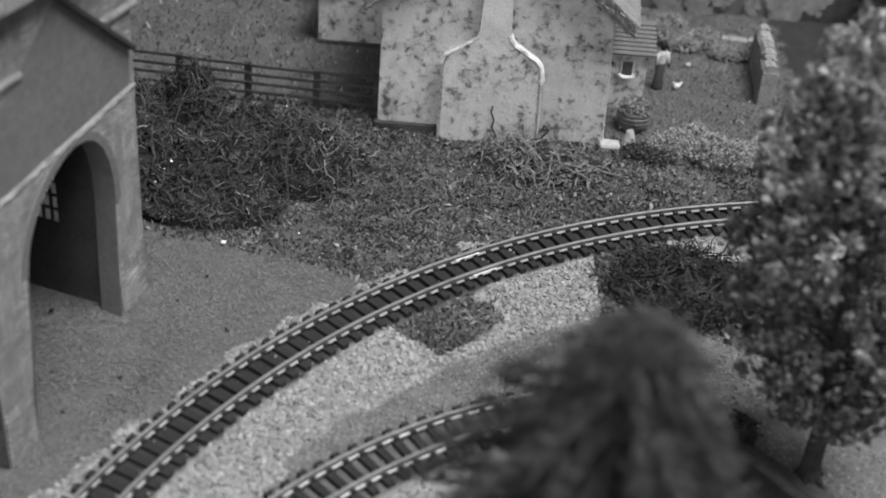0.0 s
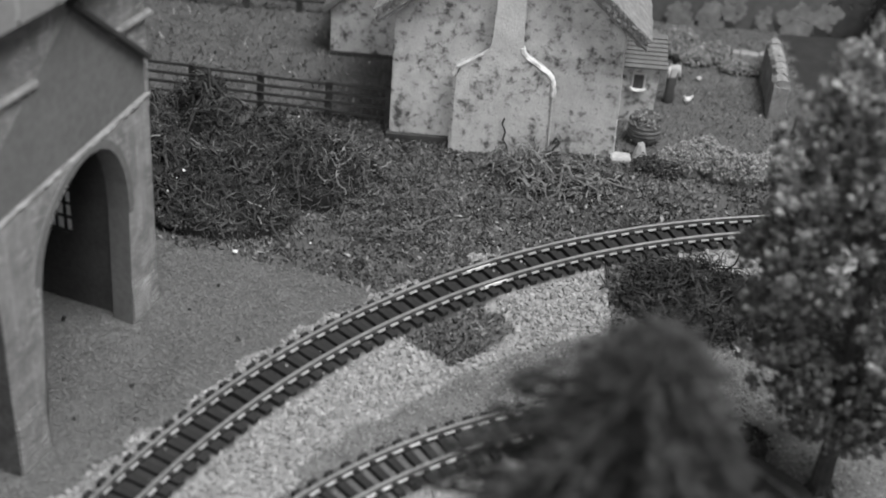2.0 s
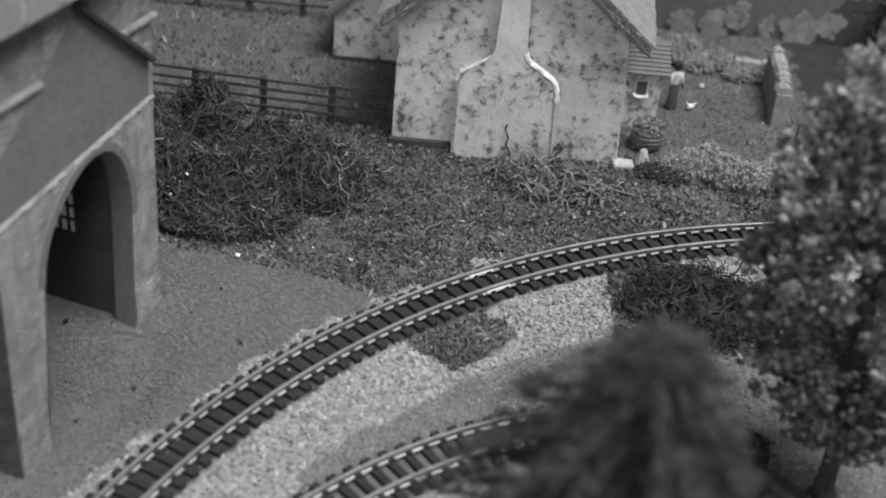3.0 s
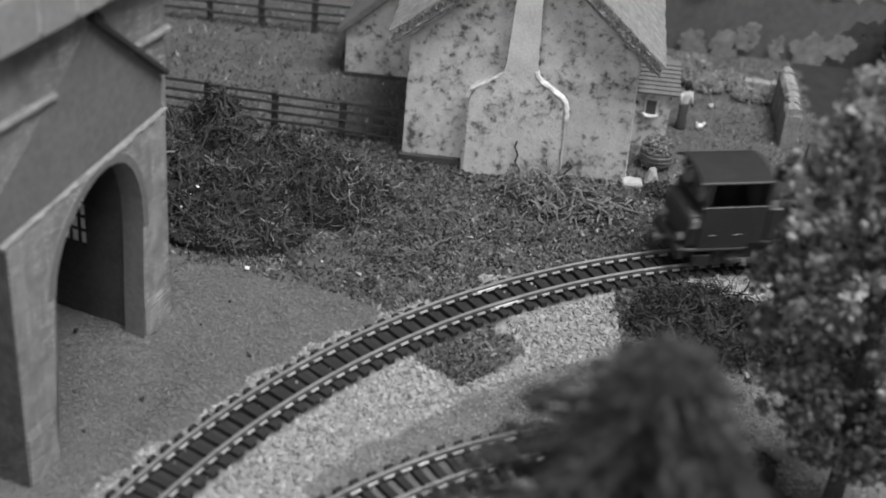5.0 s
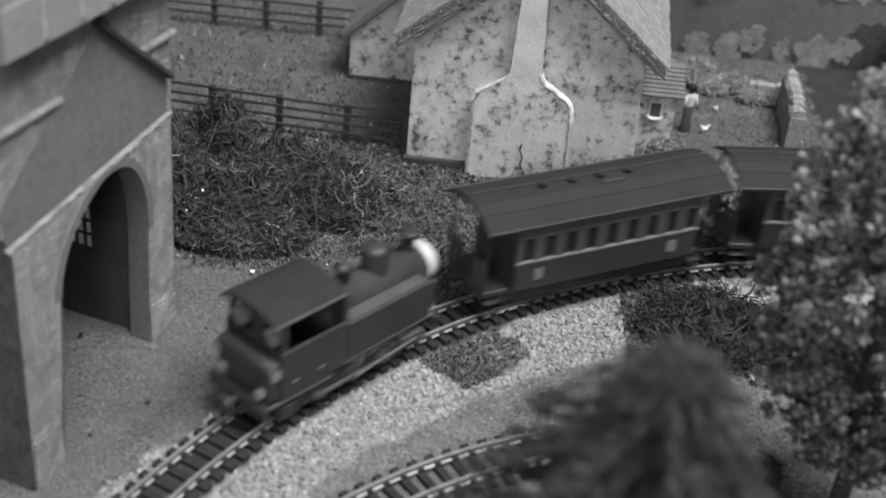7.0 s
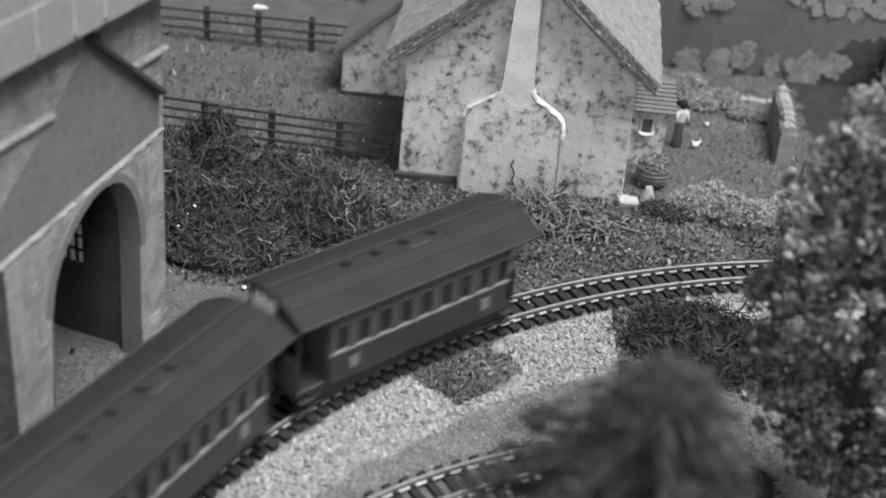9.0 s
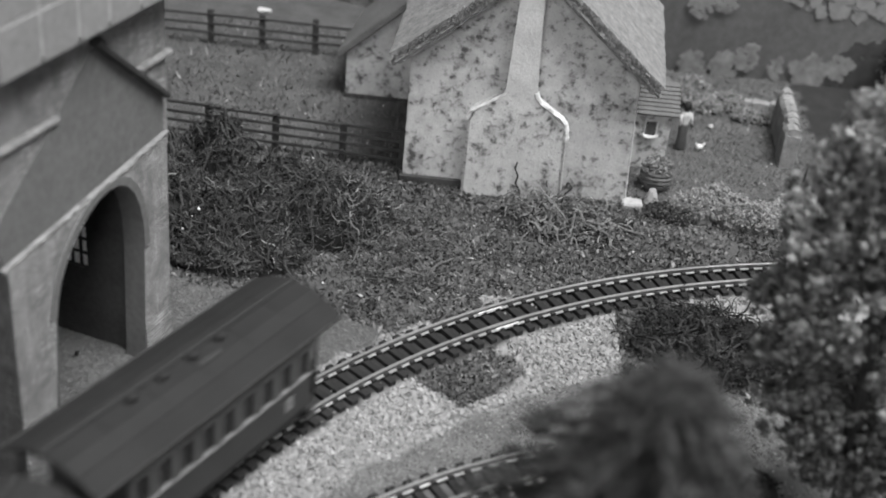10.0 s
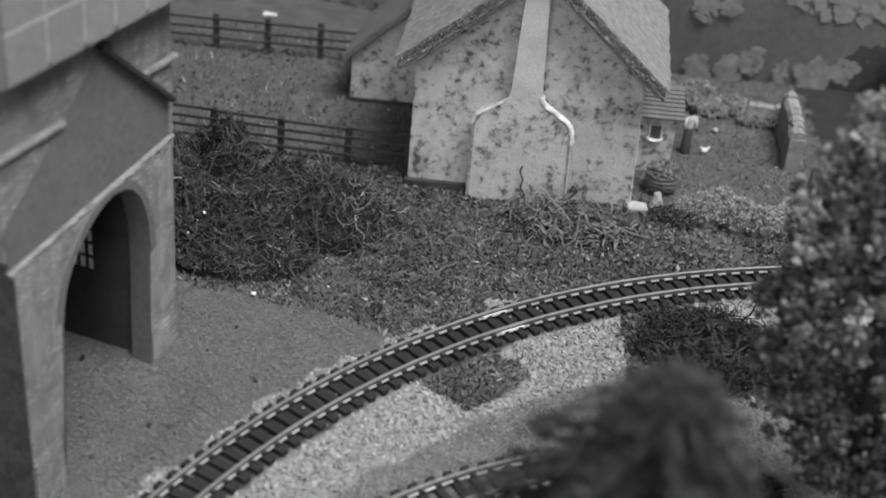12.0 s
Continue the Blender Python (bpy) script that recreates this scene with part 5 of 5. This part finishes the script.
def build_engine():
    e = thing("tank_engine", "small black tank engine running cab first with silver smokebox", "locomotive")
    ws = [wheelset(e, x, 3.9) for x in (12.0, 0.0, -12.0)]
    bm = fresh()
    box(bm, -29, 30, -7.5, 7.5, 8.5, 12.0, 0.3)
    box(bm, -26, 27, -5.5, 5.5, 6.0, 8.6, 0.3)
    part("frame", bm, M_ENGINE, e, "black underframe")
    for s in (-1, 1):
        bm = fresh()
        box(bm, 9.0, 30, s * 10.4 - 0.5, s * 10.4 + 0.5, 11.6, 12.6, 0.2)
        box(bm, -30, 9.0, s * 9.4 - 1.3, s * 9.4 + 1.3, 13.8, 14.4, 0.2)
        part("footplate_edge", bm, M_BUNKER, e, "pale lower edge")
        bm = fresh()
        box(bm, -28, 4.0, min(s * 5.6, s * 10.8), max(s * 5.0, s * 10.8), 14.4, 26.4, 0.6)
        tank = part("side_tank", bm, M_TANK, e, "dark green side tank")
        # paler cap puts the light falling on the tank top into colour
        bm = fresh()
        box(bm, -26, 3.0, min(s * 6.4, s * 10.2), max(s * 6.4, s * 10.2), 26.3, 26.9, 0.2)
        part("tank_top", bm, M_BUNKER, tank, "tank top made paler for the light on it")
        bm = fresh()
        box(bm, -14, 14, s * 10.1 - 0.4, s * 10.1 + 0.4, 6.9, 8.1, 0.2)
        rod(bm, (-23, s * 10.7, 9.2), (0, s * 10.7, 7.6), 0.45, 0.45, 6)
        for x in (-12, 0, 12):
            rod(bm, (x, s * 9.8, 7.5), (x, s * 10.9, 7.5), 1.1, 1.0, 10)
        part("coupling_rod", bm, M_GEAR, e, "bright steel coupling rods")
        for x in (-12, 0, 12):
            bm = fresh()
            rod(bm, (x, s * 8.0, 7.9), (x, s * 9.6, 7.9), 2.9, 2.7, 14)
            part("crank", bm, M_GEAR, e, "worn steel crank disc")
        bm = fresh()
        box(bm, -27, 19, s * 8.3 - 0.5, s * 8.3 + 0.5, 5.2, 12.4, 0.3)
        part("outside_frame", bm, M_ENGINE, e)
        for x, z, l, tilt in ((-20, 12.6, 7.0, 8), (-13, 11.6, 6.0, -35), (-9.5, 12.4, 8.0, 12), (-3, 11.8, 5.0, 60), (1.5, 12.6, 6.5, -15)):
            bm = box(fresh(), -l / 2, l / 2, s * 9.6 - 0.5, s * 9.6 + 0.5, -0.6, 0.6, 0.2, Matrix.Translation((x, 0, z)) @ Matrix.Rotation(radians(tilt), 4, "Y"))
            part("valve_gear", bm, M_GEAR, e, "worn steel valve gear link")
        for x in (-6, 6):
            bm = fresh()
            rod(bm, (x, s * 8.2, 9.2), (x, s * 9.0, 9.2), 1.3, 1.2, 10)
            part("axle_spring", bm, M_TANK, e)
        bm = fresh()
        box(bm, -27, -18, s * 8.4 - 1.8, s * 8.4 + 1.8, 6.2, 11.2, 1.0)
        part("cylinder", bm, M_GEAR, e, "worn cylinder block")
        bm = fresh()
        box(bm, 20, 26, s * 8.6 - 1.4, s * 8.6 + 1.4, 5.4, 9.6, 0.3)
        part("step", bm, M_ENGINE, e)
        bm = fresh()
        rod(bm, (30.0, s * 7.4, 15.4), (31.8, s * 7.4, 15.4), 1.5, 1.5, 12)
        part("lamp", bm, M_TRIM, e, "round dull headlamp")
    bm = fresh()
    rod(bm, (-31.5, 0, 25.0), (6, 0, 25.0), 5.9, 5.9, 26)
    part("boiler", bm, M_BOILER, e, "dark rounded boiler", True)
    # silver this pale carries the smokebox's highlight in its colour
    bm = fresh()
    rod(bm, (-35.5, 0, 25.0), (-31.3, 0, 25.0), 5.7, 6.05, 26)
    rod(bm, (-36.4, 0, 25.0), (-35.5, 0, 25.0), 4.2, 5.7, 26)
    box_ = part("smokebox", bm, M_SMOKEBOX, e, "silver smokebox front, pale for its highlight", True)
    # block added to keep the pale smokebox to its upper half
    bm = box(fresh(), -35.6, -31.2, -6.0, 6.0, 12.0, 21.0, 0.6)
    part("smokebox_saddle", bm, M_ENGINE, e, "black smokebox saddle")
    bm = fresh()
    rod(bm, (-37.2, 0, 24.8), (-36.2, 0, 24.8), 3.0, 4.1, 20)
    part("smokebox_door", bm, M_BOILER, box_, "dark round smokebox door")
    bm = lathe(fresh(), [(2.4, 29.4), (1.8, 31), (1.7, 34.8), (2.6, 35.6), (2.7, 36.4), (1.9, 36.6)], 16, -28.4)
    part("chimney", bm, M_ENGINE, e, "black flared chimney", True)
    bm = lathe(fresh(), [(4.3, 28.6), (3.9, 30.0), (3.9, 35.6), (3.6, 36.7), (2.4, 37.3), (0.3, 37.5)], 18, -15.6)
    part("steam_dome", bm, M_ENGINE, e, "tall black steam dome", True)
    bm = lathe(fresh(), [(2.4, 29), (2.0, 30), (2.0, 33.8), (2.5, 34.4), (1.9, 35.6), (0.3, 36.3)], 14, -3.6)
    part("sand_dome", bm, M_ENGINE, e, "small black dome", True)
    # cab: low sides, corner posts, glazed openings, roof
    for s in (-1, 1):
        bm = fresh()
        box(bm, 9.0, 26.6, s * 10.4 - 0.5, s * 10.4 + 0.5, 12.6, 27.4, 0.2)
        box(bm, 4.2, 8.98, s * 10.4 - 0.5, s * 10.4 + 0.5, 14.4, 27.4, 0.2)
        part("cab_side", bm, M_TANK, e, "dark cab side sheet")
        for x in (13.5, 22.0):
            bm = rod(fresh(), (x - 0.7, s * 11.05, 17.4), (x + 0.7, s * 11.05, 17.4), 0.24, 0.24, 6)
            part("grab_handle", bm, M_TRIM, e, "small pale grab handle")
        for x in (4.6, 25.0):
            bm = fresh()
            box(bm, x - 0.7, x + 0.9, s * 9.9 - 0.5, s * 9.9 + 0.5, 25.4, 36.0, 0.15)
            part("cab_post", bm, M_ENGINE, e)
    bm = fresh()
    box(bm, 4.0, 5.2, -9.8, 9.8, 12.6, 36.0, 0.2)
    part("cab_front", bm, M_ENGINE, e)
    bm = fresh()
    box(bm, 24.6, 25.6, -9.8, 9.8, 12.6, 27.0, 0.2)
    box(bm, 24.8, 25.4, -2.4, 2.4, 27.0, 36.0, 0.2)
    box(bm, 24.8, 25.4, -9.8, 9.8, 33.0, 36.0, 0.2)
    part("cab_back", bm, M_ENGINE, e)
    bm = fresh()
    box(bm, 5.4, 24.4, -9.7, 9.7, 12.4, 13.6)
    part("cab_floor", bm, M_ENGINE, e)
    bm = fresh()
    n = 12
    prof = [(-10.2 + 20.4 * i / n, 35.8 + 2.6 * (1 - abs(2.0 * i / n - 1) ** 2.6)) for i in range(n + 1)]
    prof += [(y, z - 0.9) for y, z in reversed(prof)]
    slab_x(bm, prof, 4.2, 28.8)
    part("cab_roof", bm, M_ENGINE_ROOF, e, "arched black cab roof")
    for s in (-1, 1):
        bm = fresh()
        box(bm, 4.0, 29.0, s * 10.2 - 0.35, s * 10.2 + 0.35, 35.1, 35.9, 0.2)
        part("roof_gutter", bm, M_BUNKER, e, "paler cab roof edge")
    # bunker and leading beam
    bm = fresh()
    box(bm, 25.8, 30.2, -10.4, 10.4, 12.6, 23.6, 1.2)
    bunker = part("bunker", bm, M_TANK, e, "dark coal bunker")
    # bunker cap likewise carries its top light as a paler grey
    bm = fresh()
    box(bm, 26.2, 29.8, -9.8, 9.8, 23.3, 24.1, 0.35)
    part("bunker_top", bm, M_BUNKER, bunker, "bunker top made paler for the light on it")
    for y in (-6.2, 6.2):
        bm = rod(fresh(), (24.2, y, 30.0), (26.2, y, 30.0), 2.6, 2.6, 16)
        part("spectacle", bm, M_TRIM, e, "round cab window rim")
    for s in (-1, 1):
        bm = fresh()
        box(bm, 26.0, 29.6, s * 10.55 - 0.12, s * 10.55 + 0.12, 20.0, 22.4)
        part("plate", bm, M_TRIM, bunker, "small pale maker plate")
    bm = fresh()
    box(bm, 30.2, 32.2, -11.0, 11.0, 9.0, 13.0, 0.4)
    rod(bm, (31.7, 0, 10.5), (36.2, 0, 10.5), 1.2, 1.2, 10)
    rod(bm, (35.6, 0, 10.5), (36.8, 0, 10.5), 2.8, 2.8, 14)
    part("buffer_beam", bm, M_ENGINE, e, "black beam with centre buffer")
    bm = fresh()
    box(bm, -32.5, -30.5, -10.5, 10.5, 8.5, 12.5, 0.4)
    rod(bm, (-37.5, 0, 9.5), (-32, 0, 9.5), 1.1, 1.1, 10)
    part("buffer_beam", bm, M_ENGINE, e)
    return e, ws


def build_coach():
    c = thing("coach", "dark passenger coach with end platforms and pale waist line", "railway carriage", group="coaches behind the engine")
    ws = []
    bm = fresh()
    box(bm, -37, 42, -10.5, 10.5, 11.0, 13.0, 0.3)
    box(bm, -34, 34, -3.0, 3.0, 8.8, 11.2, 0.3)
    for s in (-1, 1):
        box(bm, -36, 36, s * 9.6 - 0.5, s * 9.6 + 0.5, 8.2, 11.2, 0.2)
    part("underframe", bm, M_ENGINE, c, "black underframe with end platforms")
    for x in (-23, 23):
        bm = fresh()
        for s in (-1, 1):
            box(bm, x - 10, x + 10, s * 7.4 - 0.6, s * 7.4 + 0.6, 5.0, 9.6, 0.4)
            for d in (-6.5, 6.5):
                box(bm, x + d - 1.6, x + d + 1.6, s * 8.2 - 0.5, s * 8.2 + 0.5, 5.4, 8.8, 0.3)
        box(bm, x - 3, x + 3, -6, 6, 8.0, 10.5, 0.3)
        bogie = part("bogie", bm, M_ENGINE, c, "black bogie frame")
        for d in (-6.5, 6.5):
            ws.append(wheelset(c, x + d, 3.0))
    # body: sills, posts and lintels leave real window openings
    for s in (-1, 1):
        y0, y1 = (s * 11.6 - 0.6, s * 11.6 + 0.6)
        bm = fresh()
        box(bm, -32.3, 32.3, y0, y1, 12.6, 21.6, 0.15)
        side = part("lower_side", bm, M_COACH, c, "dark lower body panel")
        bm = fresh()
        box(bm, -32.4, 32.4, y0 - 0.25, y1 + 0.2, 21.55, 22.45, 0.1)
        part("waist_line", bm, M_TRIM, side, "pale raised waist line")
        bm = fresh()
        box(bm, -32.3, 32.3, y0, y1, 30.6, 35.6, 0.1)
        up = part("upper_side", bm, M_COACH_UP, c, "paler window band")
        n = 9
        w = 64.6 / n
        for i in range(n + 1):
            x = -32.3 + i * w
            wd = 1.25
            bm = fresh()
            box(bm, max(x - wd, -32.3), min(x + wd, 32.3), y0 + 0.05, y1 - 0.05, 22.2, 30.9, 0.1)
            part("window_post", bm, M_COACH_UP, up)
        for i in range(n):
            x = -32.3 + (i + 0.5) * w
            bm = fresh()
            box(bm, x - w / 2 + 1.15, x + w / 2 - 1.15, s * 11.4 - 0.15, s * 11.4 + 0.15, 22.4, 30.7)
            part("window", bm, M_GLASS, up, "dark glazed window")
            bm = fresh()
            xa, xb = x - w / 2 + 1.1, x + w / 2 - 1.1
            for q in ((xa, xa + 0.45, 22.5, 30.6), (xb - 0.45, xb, 22.5, 30.6), (xa + 0.45, xb - 0.45, 30.1, 30.6)):
                box(bm, q[0], q[1], s * 12.15 - 0.12, s * 12.15 + 0.12, q[2], q[3])
            part("window_frame", bm, M_FRAME, up, "thin pale window frame")
        for x in (-23.2, 24.2):
            bm = fresh()
            box(bm, x - 1.5, x + 1.5, s * 12.25 - 0.1, s * 12.25 + 0.1, 15.6, 19.4)
            part("plate", bm, M_TRIM, side, "small pale blank plate")
    for s in (-1, 1):
        x0, x1 = (s * 32.0 - 0.6, s * 32.0 + 0.6)
        bm = fresh()
        box(bm, x0, x1, -11.2, 11.2, 12.6, 36.2, 0.2)
        end = part("end_wall", bm, M_COACH, c, "dark end wall")
        bm = fresh()
        box(bm, s * 32.7 - 0.2, s * 32.7 + 0.2, -3.4, 3.4, 13.0, 31.0, 0.1)
        part("door", bm, M_ENGINE, end, "dark end door")
        ex = 41.3 if s > 0 else -36.0
        for y in (-10.5, -4.0, 4.0, 10.5):
            bm = fresh()
            rod(bm, (ex, y, 12.5), (ex, y, 22.0 if abs(y) < 5 else 35.5), 0.5, 0.5, 6)
            part("platform_post", bm, M_ENGINE, c)
        for y0, y1 in ((-10.5, -4.0), (4.0, 10.5)):
            bm = fresh()
            box(bm, ex - 0.35, ex + 0.35, y0, y1, 13.0, 21.4, 0.1)
            part("platform_screen", bm, M_BUNKER if s > 0 else M_COACH, c, "platform railing panel")
            bm = fresh()
            box(bm, ex - 0.6, ex + 0.6, y0 - 0.3, y1 + 0.3, 21.4, 22.2, 0.1)
            part("handrail", bm, M_COACH_UP if s > 0 else M_COACH, c)
        bm = fresh()
        st = 38.5 if s > 0 else -34.5
        for z in (5.8, 9.0):
            for y in (-9.5, 9.5):
                box(bm, st - 2.2, st + 2.2, y - 2.0, y + 2.0, z, z + 0.7, 0.1)
        part("platform_step", bm, M_ENGINE, c)
        bm = fresh()
        rod(bm, (s * 36, 0, 10), (s * 46.0, 0, 10), 1.0, 1.0, 8)
        part("coupling", bm, M_ENGINE, c)
    # roof: flat-topped centre with sloping shoulders
    prof = [(-13.9, 34.2), (-13.7, 35.0), (-8.6, 37.7), (-4.5, 38.9), (0.0, 39.3), (4.5, 38.9), (8.6, 37.7), (13.7, 35.0), (13.9, 34.2), (8.4, 36.7), (0.0, 38.2), (-8.4, 36.7)]
    bm = fresh()
    slab_x(bm, prof, -42.2, 43.4)
    roof = part("roof", bm, M_COACH_ROOF, c, "dark shouldered roof with end canopies")
    for s in (-1, 1):
        bm = fresh()
        box(bm, -42.3, 43.5, s * 13.8 - 0.3, s * 13.8 + 0.3, 34.3, 35.2, 0.15)
        part("roof_gutter", bm, M_ENGINE, roof)
    # a darker grey puts the shading of the flatter centre into colour
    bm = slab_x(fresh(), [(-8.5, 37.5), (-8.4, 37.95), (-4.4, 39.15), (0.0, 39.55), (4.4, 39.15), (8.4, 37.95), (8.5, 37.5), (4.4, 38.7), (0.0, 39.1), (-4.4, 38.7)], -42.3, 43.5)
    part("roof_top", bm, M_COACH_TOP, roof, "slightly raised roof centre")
    part("roof_strip", box(fresh(), -42.2, 43.4, -2.2, -1.7, 39.2, 39.65, 0.05), M_BOILER, roof, "thin paler roof strip")
    for x in (-29, -14.5, 0, 14.5, 29):
        bm = slab_x(fresh(), [(-8.4, 37.9), (-4.4, 39.1), (0, 39.5), (4.4, 39.1), (8.4, 37.9), (4.4, 39.3), (0, 39.72), (-4.4, 39.3)], x - 0.25, x + 0.25)
        part("roof_strap", bm, M_COACH_ROOF, roof)
    for x in (-10.5, -0.7, 9.2, 19.2):
        bm = lathe(fresh(), [(1.2, 39.1), (1.0, 40.3), (1.5, 40.5), (1.4, 40.9), (0.4, 41.2)], 12, x, 0.8)
        part("roof_vent", bm, M_ENGINE_ROOF, roof, "small black roof ventilator")
    bm = box(fresh(), -7.5, 0.5, 3.0, 4.6, 38.9, 39.8, 0.2)
    part("roof_board", bm, M_BOILER, roof, "short worn roof board")
    return c, ws


engine, engine_wheels = build_engine()
coach_a, coach_a_wheels = build_coach()
coach_b = copy_thing(coach_a, pose(0, 0, 0))
coach_b_wheels = [o for o in coach_b.children if o.name.startswith("wheelset")]


# ---------------------------------------------------------------- motion along the curve
def lead_arc(t):
    """How far round the main curve the bunker's corner has come, in millimetres."""
    return float(np.interp(t, [0.0, 5.5, 6.5, 9.0, 12.0], [546 - 79.0 * 5.5, 546.0, 625.0, 823.0, 1051.0]))


def on_curve(arc):
    a = arc / RAD
    return pose((CX + RAD * cos(a)) * MM, (CY + RAD * sin(a)) * MM, 0, 0, 0, math.degrees(a) + 90)


def motions():
    times = [k * 0.5 for k in range(25)]
    for vehicle, back in ((engine, 31.0), (coach_a, 124.5), (coach_b, 216.0)):
        walk(vehicle, [(t, on_curve(lead_arc(t) - back)) for t in times])
    for wheels, r in ((engine_wheels, 3.9), (coach_a_wheels, 3.0), (coach_b_wheels, 3.0)):
        step = 2 if r > 3.5 else 1
        for w in wheels:
            p = w.location.copy()
            walk(w, [(k / 30, pose(p.x, p.y, p.z, 0, math.degrees(lead_arc(k / 30) / r), 0)) for k in range(0, 361, step)])


motions()
